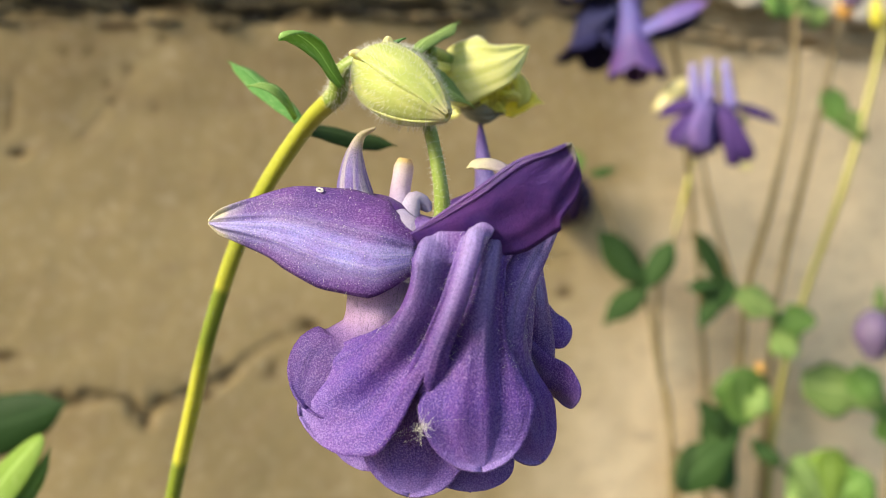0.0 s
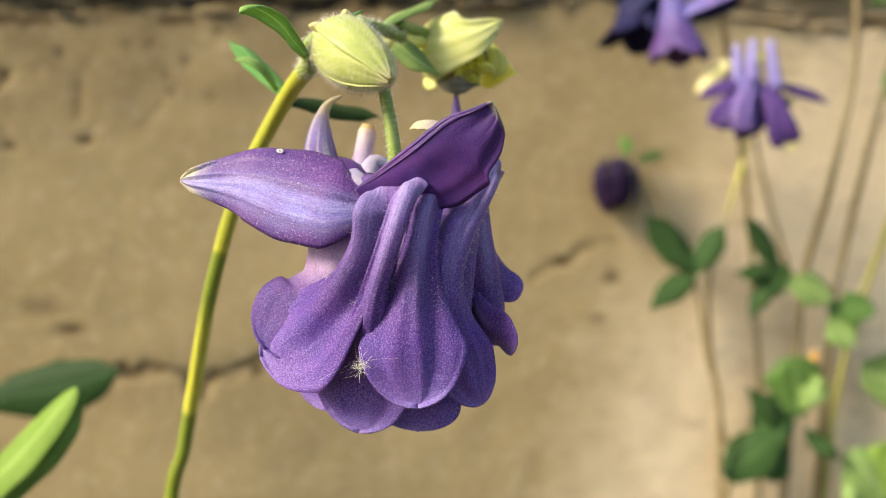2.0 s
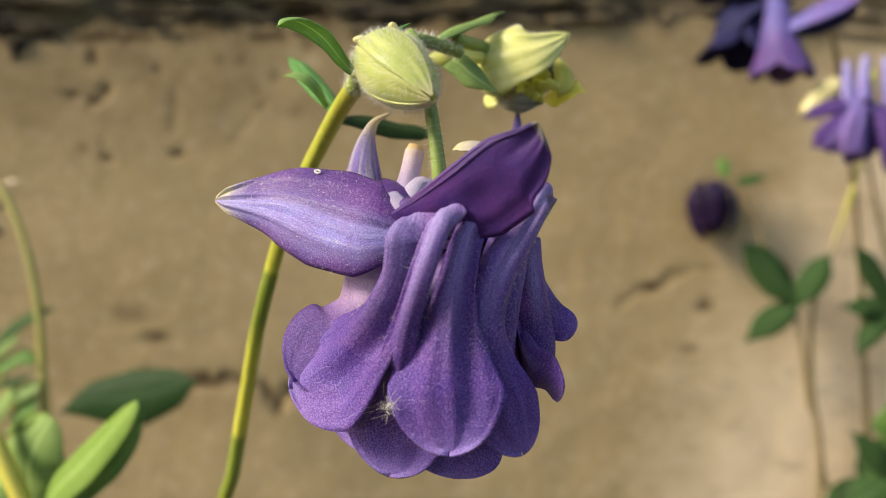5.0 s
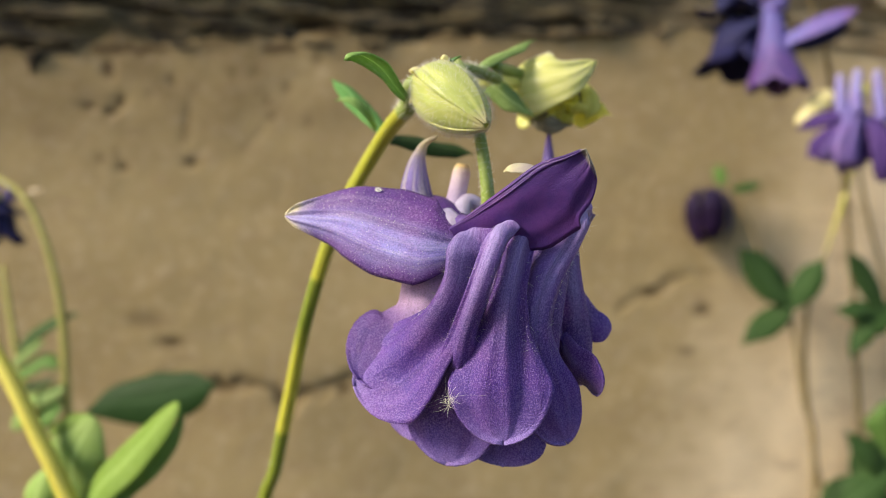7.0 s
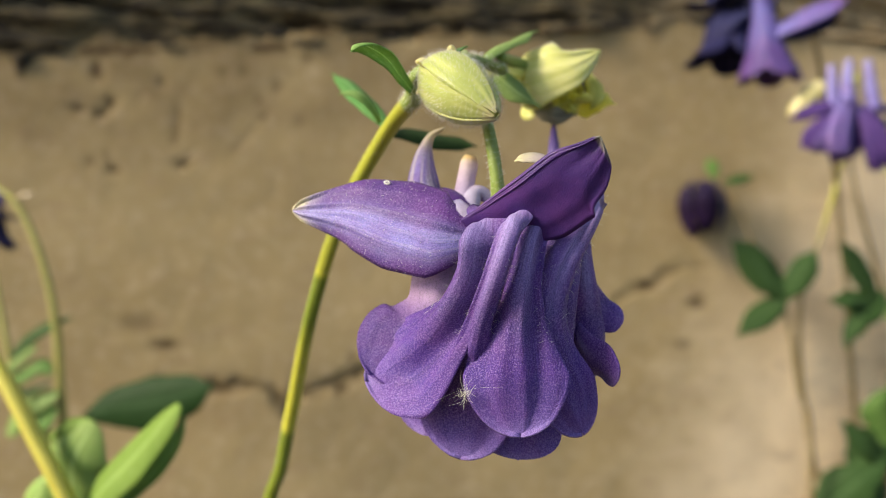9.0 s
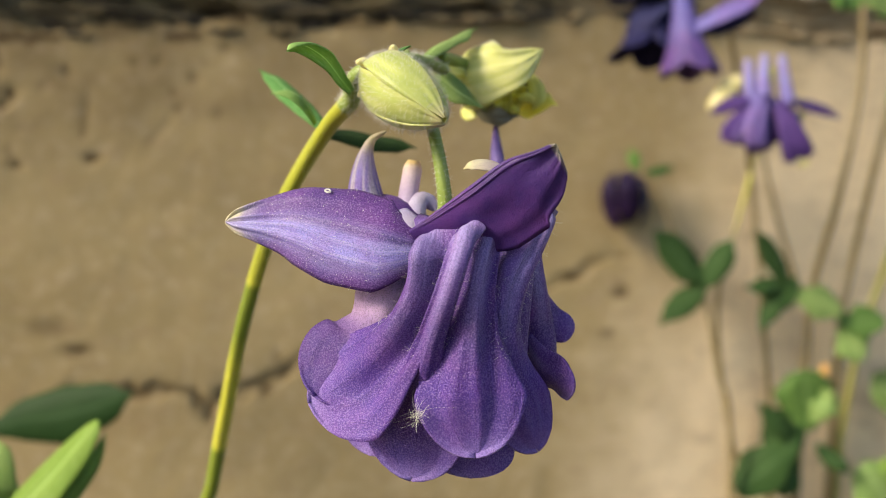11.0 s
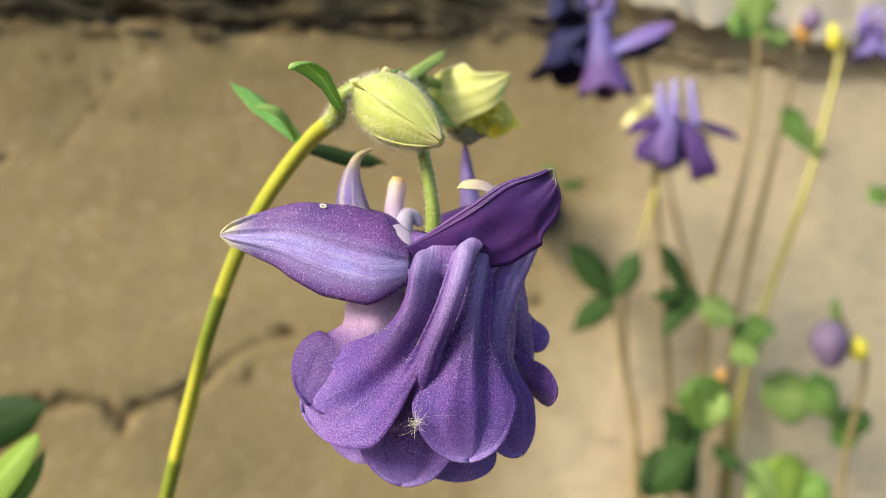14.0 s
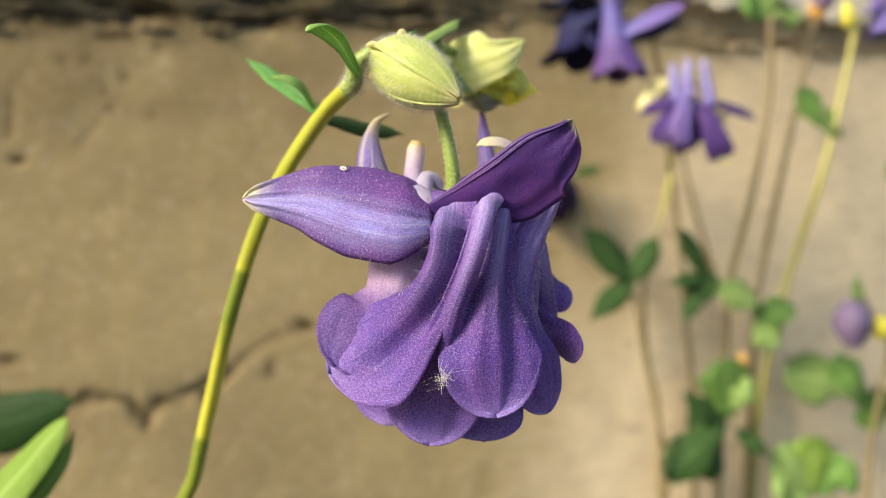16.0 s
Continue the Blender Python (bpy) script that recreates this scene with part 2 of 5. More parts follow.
def bud_material(name, low, high, share=0.3, rim=None, tip=None, ribs=4.5):
    m, nt, b = shader(name)
    rib = noise_of(nt, 1.0, scaled_uv(nt, ribs, 1.0), 3.0, 0.5, 0.6)
    base = mixed(nt, ramp(nt, rib, [(0.3, (0, 0, 0)), (0.68, (1, 1, 1))]), low, high)
    base = mixed(nt, ramp(nt, noise_of(nt, 260.0), [(0.35, (0, 0, 0)), (0.75, (0.5, 0.5, 0.5))]), base, high)
    base = mixed(nt, ramp(nt, noise_of(nt, 1800.0, None, 3.0), [(0.55, (0, 0, 0)), (0.75, (0.35, 0.35, 0.35))]), base, low)
    if rim:
        base = mixed(nt, ramp(nt, uv_axis(nt, 0), [(0.03, (0.5, 0.5, 0.5)), (0.3, (0, 0, 0))]), base, rim)
    if tip:
        base = mixed(nt, ramp(nt, uv_axis(nt, 1), [(0.86, (0, 0, 0)), (0.97, (0.9, 0.9, 0.9))]), base, tip)
    nt.links.new(base, b.inputs["Base Color"])
    b.inputs["Roughness"].default_value = 0.34
    b.inputs["Sheen Weight"].default_value = 0.15
    bumped(nt, b, rib, 0.35, 0.0004)
    thin(nt, b, base, share)
    return m


BUD = bud_material("bud_yellow_green", (0.46, 0.57, 0.12), (0.76, 0.80, 0.30), 0.42, (0.74, 0.74, 0.30), (0.84, 0.78, 0.44), 2.6)
BUD_PALE = bud_material("bud_pale_yellow", (0.60, 0.66, 0.10), (0.93, 0.92, 0.44), 0.45)
BUD_GLOW = bud_material("bud_clear_yellow", (0.86, 0.84, 0.12), (0.95, 0.93, 0.30), 0.6)
BUD_HOOD = bud_material("bud_pale_hood", (0.60, 0.66, 0.10), (0.94, 0.93, 0.46), 0.45, (0.84, 0.78, 0.76), None, 9.0)
BUD_YELLOW = bud_material("bud_bright_yellow", (0.74, 0.70, 0.05), (0.85, 0.80, 0.12), 0.4)
BUD_CREAM = bud_material("bud_cream", (0.82, 0.76, 0.22), (0.92, 0.86, 0.58), 0.4, (0.72, 0.70, 0.12))
BLOOM_ORANGE = bud_material("bloom_orange", (0.72, 0.42, 0.10), (0.80, 0.52, 0.16), 0.4)
BUD_GREY = bud_material("bud_grey_violet", (0.10, 0.09, 0.05), (0.28, 0.25, 0.16), 0.2)
BUD_INSIDE = bud_material("bud_inside_olive", (0.56, 0.56, 0.06), (0.92, 0.90, 0.24), 0.45)


def stem_material(name, low, high, blush, banded=()):
    m, nt, b = shader(name)
    base = mixed(nt, noise_of(nt, 1.0, scaled_uv(nt, 6, 9), 4.0), low, high)
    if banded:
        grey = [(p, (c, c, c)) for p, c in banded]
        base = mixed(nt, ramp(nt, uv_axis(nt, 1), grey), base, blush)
    base = mixed(nt, ramp(nt, noise_of(nt, 900.0), [(0.5, (0, 0, 0)), (0.8, (0.4, 0.4, 0.4))]), base, high if banded else blush)
    nt.links.new(base, b.inputs["Base Color"])
    b.inputs["Roughness"].default_value = 0.42
    b.inputs["Subsurface Weight"].default_value = 0.15
    b.inputs["Subsurface Radius"].default_value = (0.001, 0.001, 0.0003)
    bumped(nt, b, noise_of(nt, 1.0, scaled_uv(nt, 30, 4), 3.0), 0.3, 0.0002)
    return m


STEM = stem_material("stem_yellow_green", (0.48, 0.45, 0.05), (0.60, 0.54, 0.09), (0.70, 0.60, 0.16))
# The green bands are cast shade painted into the stem's colour ramp.
STEM_SHADE_BANDS = stem_material("stem_with_painted_shade_bands", (0.13, 0.19, 0.02), (0.20, 0.26, 0.028), (0.52, 0.51, 0.055),
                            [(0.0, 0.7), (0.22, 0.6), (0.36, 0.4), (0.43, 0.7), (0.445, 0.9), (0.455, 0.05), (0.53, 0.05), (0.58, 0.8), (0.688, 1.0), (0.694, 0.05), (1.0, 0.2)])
PEDICEL = stem_material("pedicel_green", (0.17, 0.25, 0.045), (0.25, 0.33, 0.06), (0.36, 0.44, 0.12))
FAR_STEM = stem_material("far_stem_brown_green", (0.17, 0.13, 0.06), (0.23, 0.175, 0.08), (0.28, 0.22, 0.11))
FAR_STEM_YELLOW = stem_material("far_stem_yellow_to_brown", (0.16, 0.12, 0.055), (0.21, 0.16, 0.075), (0.52, 0.52, 0.06), [(0.0, 0.95), (0.34, 0.95), (0.42, 0.05), (1.0, 0.0)])
FAR_STEM_GREEN = stem_material("far_stem_green", (0.34, 0.33, 0.07), (0.42, 0.39, 0.11), (0.50, 0.46, 0.15))


def hair_material():
    m, nt, b = shader("plant_hair")
    b.inputs["Base Color"].default_value = (0.85, 0.85, 0.78, 1)
    b.inputs["Roughness"].default_value = 0.4
    thin(nt, b, (0.92, 0.92, 0.86), 0.55)
    return m


HAIR = hair_material()


def wall_material():
    m, nt, b = shader("old_plaster")
    spot = nt.nodes.new("ShaderNodeTexCoord").outputs["Object"]
    flat = nt.nodes.new("ShaderNodeMapping")
    flat.inputs["Scale"].default_value = (1, 1, 2.6)
    nt.links.new(spot, flat.inputs[0])
    base = mixed(nt, ramp(nt, noise_of(nt, 9.0, flat.outputs[0], 6.0, 0.6), [(0.3, (0, 0, 0)), (0.7, (1, 1, 1))]), (0.36, 0.27, 0.128), (0.45, 0.345, 0.170))
    # Paler tone towards the right: sunlight painted into the plaster colour.
    sun_tone = nt.nodes.new("ShaderNodeAttribute")
    sun_tone.attribute_name = "right_sun_tone"
    base = mixed(nt, sun_tone.outputs["Fac"], base, (0.86, 0.70, 0.46))
    base = mixed(nt, ramp(nt, noise_of(nt, 42.0, flat.outputs[0], 6.0, 0.7), [(0.52, (0, 0, 0)), (0.78, (0.75, 0.75, 0.75))]), base, (0.34, 0.24, 0.135))
    base = mixed(nt, ramp(nt, noise_of(nt, 170.0, spot, 5.0, 0.65), [(0.30, (0.45, 0.45, 0.45)), (0.5, (0, 0, 0))]), base, (0.64, 0.51, 0.34))
    base = mixed(nt, ramp(nt, noise_of(nt, 900.0, spot, 3.0), [(0.55, (0, 0, 0)), (0.8, (0.5, 0.5, 0.5))]), base, (0.36, 0.27, 0.17))
    # One mask for crack dirt, stains and the shade painted at top left.
    dirt_and_shade = nt.nodes.new("ShaderNodeAttribute")
    dirt_and_shade.attribute_name = "dirt_and_shade"
    broken_tone = nt.nodes.new("ShaderNodeMath")
    broken_tone.operation = "MULTIPLY"
    nt.links.new(dirt_and_shade.outputs["Fac"], broken_tone.inputs[0])
    nt.links.new(ramp(nt, noise_of(nt, 230.0, spot, 4.0), [(0.3, (0.8, 0.8, 0.8)), (0.6, (1, 1, 1))]), broken_tone.inputs[1])
    base = mixed(nt, broken_tone.outputs[0], base, mixed(nt, noise_of(nt, 300.0, spot, 3.0), (0.020, 0.010, 0.004), (0.075, 0.042, 0.018)))
    nt.links.new(base, b.inputs["Base Color"])
    b.inputs["Roughness"].default_value = 0.9
    b.inputs["Specular IOR Level"].default_value = 0.15
    bumped(nt, b, noise_of(nt, 420.0, spot, 6.0, 0.7), 0.35, 0.0006)
    return m


WALL = wall_material()


def stone_material():
    m, nt, b = shader("mossy_stone")
    flat = nt.nodes.new("ShaderNodeMapping")
    flat.inputs["Scale"].default_value = (1, 1, 4.5)
    nt.links.new(nt.nodes.new("ShaderNodeTexCoord").outputs["Object"], flat.inputs[0])
    base = ramp(nt, noise_of(nt, 48.0, flat.outputs[0], 7.0, 0.65, 0.5), [(0.40, (0.016, 0.012, 0.007)), (0.47, (0.05, 0.038, 0.019)), (0.54, (0.13, 0.10, 0.048)), (0.70, (0.27, 0.21, 0.105))])
    reach = nt.nodes.new("ShaderNodeMapRange")
    reach.inputs[1].default_value, reach.inputs[2].default_value, reach.inputs[4].default_value = 0.03, 0.11, 0.9
    spot = nt.nodes.new("ShaderNodeSeparateXYZ")
    nt.links.new(nt.nodes.new("ShaderNodeTexCoord").outputs["Object"], spot.inputs[0])
    nt.links.new(spot.outputs[0], reach.inputs[0])
    base = mixed(nt, reach.outputs[0], base, mixed(nt, noise_of(nt, 60.0, flat.outputs[0], 5.0), (0.22, 0.165, 0.09), (0.50, 0.39, 0.235)))
    base = mixed(nt, ramp(nt, noise_of(nt, 18.0, None, 4.0), [(0.55, (0, 0, 0)), (0.7, (0.6, 0.6, 0.6))]), base, (0.075, 0.07, 0.035))
    gap = nt.nodes.new("ShaderNodeAttribute")
    gap.attribute_name = "crevice"
    base = mixed(nt, gap.outputs["Fac"], base, (0.016, 0.012, 0.008))
    nt.links.new(base, b.inputs["Base Color"])
    b.inputs["Roughness"].default_value = 0.95
    bumped(nt, b, noise_of(nt, 260.0, None, 6.0, 0.7), 0.8, 0.002)
    return m


STONE = stone_material()


def soil_material():
    m, nt, b = shader("garden_soil")
    base = ramp(nt, noise_of(nt, 60.0, None, 8.0, 0.7), [(0.3, (0.035, 0.024, 0.014)), (0.7, (0.12, 0.085, 0.05))])
    nt.links.new(base, b.inputs["Base Color"])
    b.inputs["Roughness"].default_value = 1.0
    bumped(nt, b, noise_of(nt, 90.0, None, 8.0, 0.7), 1.0, 0.01)
    return m


SOIL = soil_material()


# ---- building helpers: lengths in centimetres from the first eye ----
def P(p):
    return Vector((p[0] * 0.01, p[1] * 0.01, EYE + p[2] * 0.01))


def smooth_line(points, steps):
    """Places on a smooth curve through the points, at the steps from 0 to 1 or at so many even ones."""
    steps = np.linspace(0, 1, steps) if isinstance(steps, int) else steps
    p = np.array(points, float)
    p = np.vstack((2 * p[0] - p[1], p, 2 * p[-1] - p[-2]))
    out = []
    for s in steps * (len(p) - 3 - 1e-9):
        i, f = int(s), s - int(s)
        a, b, c, d = p[i:i + 4]
        out.append(0.5 * (2 * b + (c - a) * f + (2 * a - 5 * b + 4 * c - d) * f * f + (3 * b - a - 3 * c + d) * f ** 3))
    return np.array(out)


def even(values, steps):
    return np.interp(np.linspace(0, 1, steps) if isinstance(steps, int) else steps, np.linspace(0, 1, len(values)), values)


def link_mesh(name, verts, faces, material, parent=None, label="", uvs=None):
    me = bpy.data.meshes.new(name)
    me.from_pydata([tuple(v) for v in verts], [], [tuple(f) for f in faces])
    if uvs is not None:
        layer = me.uv_layers.new(name="UVMap")
        idx = np.empty(len(me.loops), np.int32)
        me.loops.foreach_get("vertex_index", idx)
        layer.data.foreach_set("uv", np.asarray(uvs, np.float32)[idx].ravel())
    me.polygons.foreach_set("use_smooth", np.ones(len(me.polygons), bool))
    me.materials.append(material)
    me.update()
    ob = new(name, me)
    if parent is not None:
        ob.parent = parent
    if label:
        tagged(ob, label)
    return ob


def grid_faces(nv, nu, loop=False):
    f = []
    for j in range(nv - 1):
        for i in range(nu if loop else nu - 1):
            k = (i + 1) % nu
            f.append((j * nu + i, j * nu + k, (j + 1) * nu + k, (j + 1) * nu + i))
    return f


def sheet(name, spine, half, curl, parent, material, out=None, axis=None, nu=15, nv=26, v0=0.72, point=0.0, ruffle=0.0,
          crease=0.0, crease_width=0.16, crease_at=0.0, lip=0.0, wrinkle=0.0, thick=0.03, seed=0, lobes=0, lobe_depth=0.0, label="", open_base=True, skew=0.0):
    """A petal or leaf: a strip along the spine, half-widths and curl (degrees each side) along it; out: the way its back bulges."""
    n_end = max(5, nv // 3)
    v = np.concatenate((np.linspace(0, v0, nv - n_end, endpoint=False), v0 + (1 - v0) * np.sin(np.linspace(0, math.pi / 2, n_end))))
    c = smooth_line(spine, v)
    w, bend = even(half, v), np.radians(even(curl, v))
    end = np.clip((v - v0) / (1 - v0), 0, 1)
    w = w * (1 - end ** point if point else np.clip(1 - end ** 2.5, 0, 1) ** 0.5)
    if not open_base:
        w = w * np.sqrt(np.clip(1 - (1 - np.clip(v / 0.25, 0, 1)) ** 2, 0.02, 1))
    if lobes:
        w = w * (1 - lobe_depth * np.abs(np.sin(np.pi * lobes * v)) ** 3 * (v > 0.15))
    calm = 1 - end ** 3
    w = np.maximum(w, 0.006)
    t = np.gradient(c, axis=0)
    t /= np.linalg.norm(t, axis=1)[:, None]
    if axis is not None:
        hint = c - np.array([axis[0], axis[1], 0])
        hint[:, 2] = 0
    else:
        hint = np.tile(np.array(out, float), (nv, 1))
    n = hint - (hint * t).sum(1)[:, None] * t
    n /= np.linalg.norm(n, axis=1)[:, None]
    b = np.cross(t, n)
    verts, uvs = [], []
    rng = random.Random(seed)
    ph, ph2 = rng.uniform(0, 6), rng.uniform(0, 6)
    for j in range(nv):
        k = max(bend[j], 0.03)
        r = w[j] / (math.sin(k) if k < math.pi / 2 else 1.0)
        for i in range(nu):
            u = 2 * i / (nu - 1) - 1
            side, deep = r * math.sin(u * k) * (1 + (skew if u > 0 else -skew)), r * (math.cos(u * k) - 1)
            deep += ruffle * calm[j] * v[j] ** 2 * (math.sin(5.2 * u + ph) + 0.6 * math.sin(9 * u + ph2 + 4 * v[j])) * (0.3 + 0.7 * abs(u))
            deep -= crease * math.exp(-((u - crease_at) / crease_width) ** 2) * math.sin(math.pi * min(1, v[j] * 1.05))
            deep += lip * (end[j] ** 2 + v[j] * abs(u) ** 5)
            if wrinkle:
                deep += wrinkle * calm[j] * v[j] * noise.noise(Vector((5.5 * u + 7 * seed, 1.6 * v[j], seed)))
            q = c[j] + b[j] * side + n[j] * deep
            wob = noise.noise(Vector(q) * 1.7 + Vector((seed, 0, 0))) * 0.035 * (0.3 + v[j]) * calm[j]
            q = q + n[j] * wob
            verts.append(P(q))
            uvs.append((0.5 + 0.5 * u, v[j]))
    ob = link_mesh(name, verts, grid_faces(nv, nu), material, parent, label, uvs)
    if thick:
        s = ob.modifiers.new("thickness", "SOLIDIFY")
        s.thickness, s.offset = thick * 0.01, -1.0
    return ob


def tube(name, line, radii, parent, material, sides=12, n=40, label="", bumps=0.0, seed=0):
    c = smooth_line(line, n)
    r = even(radii, n)
    t = np.gradient(c, axis=0)
    t /= np.linalg.norm(t, axis=1)[:, None]
    a = np.cross(t, np.array([0.13, 0.97, 0.21]))
    a /= np.linalg.norm(a, axis=1)[:, None]
    b = np.cross(t, a)
    verts, uvs = [], []
    for j in range(n):
        for i in range(sides):
            g = 2 * math.pi * i / sides
            k = r[j] * (1 + 0.05 * math.cos(3 * g + 0.1 * j)) + bumps * noise.noise(Vector(c[j]) * 2.2 + Vector((seed, 0, 0)))
            verts.append(P(c[j] + k * (math.cos(g) * a[j] + math.sin(g) * b[j])))
            uvs.append((i / sides, j / (n - 1)))
    faces = grid_faces(n, sides, True)
    faces += [tuple(range(sides))[::-1], tuple(range((n - 1) * sides, n * sides))]
    return link_mesh(name, verts, faces, material, parent, label, uvs)


def hairs(parent, sources, count, length, seed=0, lean=0.35, radius=0.0035, where=None, flank=0):
    """Fine hairs standing on the faces of the given meshes, in one part; flank: on the outer strips of a petal alone."""
    rng = random.Random(seed)
    spots = []
    for ob in sources:
        for f in ob.data.polygons:
            if flank and 3 + flank <= f.index % 20 < 17 - flank:
                continue
            spots.append((f.center.copy(), f.normal.copy(), f.area))
    if where:
        spots = [s for s in spots if where(s[0])]
    total = sum(s[2] for s in spots)
    verts, faces = [], []
    for k in rng.choices(spots, [s[2] / total for s in spots], k=count):
        side = Vector((rng.gauss(0, 1), rng.gauss(0, 1), rng.gauss(0, 1)))
        n = (k[1] + side * lean).normalized()
        e = n.orthogonal().normalized()
        g = n.cross(e)
        o = k[0] + (side - side.dot(k[1]) * k[1]).normalized() * math.sqrt(k[2]) * rng.uniform(0, 0.5)
        tip = o + n * length * 0.01 * rng.uniform(0.5, 1.15) + Vector((0, 0, -0.0001))
        m = len(verts)
        for a in (0, 2.1, 4.2):
            verts.append(o + (e * math.cos(a) + g * math.sin(a)) * radius * 0.01)
        verts.append(tip)
        faces += [(m, m + 1, m + 3), (m + 1, m + 2, m + 3), (m + 2, m, m + 3)]
    ob = link_mesh("hairs", verts, faces, HAIR, parent)
    tagged(ob, "fine white hairs", kind="stuff")
    return ob


def root(name, label, category, group=""):
    ob = new(name)
    ob.empty_display_size = 0.02
    return tagged(ob, label, category, group)


def ball(name, centre, size, parent, material, label="", axis=(0, 0, 1), n=10, m=16):
    """A small rounded body, size: radii across and along the axis."""
    a = Vector(axis).normalized()
    e = a.orthogonal().normalized()
    g = a.cross(e)
    verts, uvs = [], []
    for j in range(n):
        th = math.pi * (j + 0.02) / (n - 0.96)
        for i in range(m):
            ph = 2 * math.pi * i / m
            q = Vector(centre) + (e * math.cos(ph) + g * math.sin(ph)) * size[0] * math.sin(th) - a * size[1] * math.cos(th)
            verts.append(P(q))
            uvs.append((i / m, j / (n - 1)))
    return link_mesh(name, verts, grid_faces(n, m, True) + [tuple(range(m))[::-1], tuple(range((n - 1) * m, n * m))], material, parent, label, uvs)


def bud_sepal(parent, base, tip, radius, turn, spread, material, bulge=1.0, seed=0, tipout=0.0, name="sepal", span=(0.0, 1.0), profile=None):
    """One sepal of a closed bud, wrapped round the line from base to tip."""
    b0, t0 = Vector(base), Vector(tip)
    a = (t0 - b0).normalized()
    e = a.orthogonal().normalized()
    g = a.cross(e)
    length = (t0 - b0).length
    nv, nu = 22, 13
    verts, uvs = [], []
    for j in range(nv):
        s = span[0] + (span[1] - span[0]) * j / (nv - 1)
        r = radius * math.sin(math.pi * min(1.0, 0.05 + 0.95 * s) ** 0.72) ** 0.62 + 0.05 * (1 - s) + 0.012
        if profile:
            r = radius * float(even(profile, np.array([s]))[0]) + 0.012
        half = spread * (0.6 + 0.4 * math.sin(math.pi * min(1.0, 0.12 + 0.62 * s))) * (1 - max(0, (s - 0.86) / 0.14) ** 2 * 0.4)
        for i in range(nu):
            u = 2 * i / (nu - 1) - 1
            ang = turn + u * half
            k = r * (0.45 + 0.47 / math.cos(0.62 * u) + 0.05 * bulge * (1 - u * u) + 0.003 * math.cos(18 * u)) + 0.01 * bulge + 0.03 * noise.noise(Vector((3 * u + seed, 3 * s, 1)))
            q = b0 + a * length * s + (e * math.cos(ang) + g * math.sin(ang)) * (k + tipout * max(0, s - 0.6))
            verts.append(P(q))
            uvs.append((0.5 + 0.5 * u, j / (nv - 1)))
    ob = link_mesh(name, verts, grid_faces(nv, nu), material, parent, "", uvs)
    s = ob.modifiers.new("thickness", "SOLIDIFY")
    s.thickness, s.offset = 0.0003, -1.0
    return ob


# ---- ground and wall ----
WALL_A, WALL_B = 0.4, 47.75


def wall_y(x):
    return WALL_B + WALL_A * x


def ledge_z(x):
    return 10.9 + 0.122 * (x + 30) if x < 6 else 15.3 + 0.01 * (x - 6)


def build_ground():
    n = 60
    xs = np.sign(np.linspace(-1, 1, n)) * np.abs(np.linspace(-1, 1, n)) ** 5 * 400.0
    verts, faces = [], []
    for y in xs:
        for x in xs:
            h = 0.012 * noise.fractal(Vector((x * 3, y * 3, 0)), 1.0, 2.0, 4) if abs(x) < 3 and abs(y) < 3 else 0.0
            verts.append((x, y + 0.3, h))
    ob = link_mesh("ground", verts, grid_faces(n, n), SOIL)
    tagged(ob, "bare brown garden soil at the foot of the wall", "ground", kind="structure")


build_ground()

CRACK = [(-23.28, -8.61), (-21.04, -7.72), (-18.86, -7.67), (-17.81, -7.55), (-16.60, -7.68), (-15.93, -8.12), (-15.19, -8.75), (-14.83, -8.21), (-13.57, -7.79), (-12.14, -7.36), (-11.12, -6.88)]
CRACK_FAINT = [(-11.12, -6.88), (-10.65, -6.05), (-9.7, -5.45), (-8.8, -5.0), (-7.7, -4.55), (-6.9, -4.3)]
CRACK_RIGHT = [(3.21, -2.85), (4.10, -2.09), (5.19, -1.82), (6.10, -1.11), (7.40, -0.58), (8.80, -0.52)]
# pits and stains: place, half-sizes, strength
MARKS = [(-21.87, 9.23, 0.28, 0.28, 1.0), (-20.68, 4.63, 0.42, 0.24, 1.0), (-24.04, 4.26, 0.36, 0.22, 0.9), (-24.34, 7.83, 0.26, 0.36, 1.0),
         (-24.72, 7.27, 0.40, 0.26, 1.0), (-25.92, 7.58, 0.45, 0.22, 0.9), (-16.7, 7.52, 0.30, 0.25, 0.45), (-16.99, 8.47, 0.25, 0.30, 0.4),
         (-16.07, 9.17, 0.25, 0.40, 0.35), (-14.83, 7.39, 0.20, 0.40, 0.35), (-25.0, 9.61, 0.40, 0.70, 0.7), (-14.5, 10.99, 0.22, 0.25, 0.5),
         (-18.97, 9.92, 0.35, 0.20, 0.45), (-17.72, 10.17, 0.25, 0.30, 0.4), (-25.19, 4.75, 0.40, 0.25, 0.4), (8.26, -2.83, 0.51, 0.33, 0.45),
         (7.40, -5.45, 0.51, 0.33, 0.30), (5.00, -1.82, 0.71, 0.32, 0.55), (-21.4, -5.32, 0.70, 0.30, 0.5), (-22.7, -4.2, 1.0, 0.5, 0.25),
         (-12.43, -7.92, 0.43, 0.37, 0.75), (-11.85, -6.21, 0.28, 0.43, 0.30), (-15.19, -9.15, 0.27, 0.42, 0.80), (-9.15, -6.75, 0.42, 0.60, 0.35), (-7.2, -4.4, 0.7, 0.35, 0.6)]
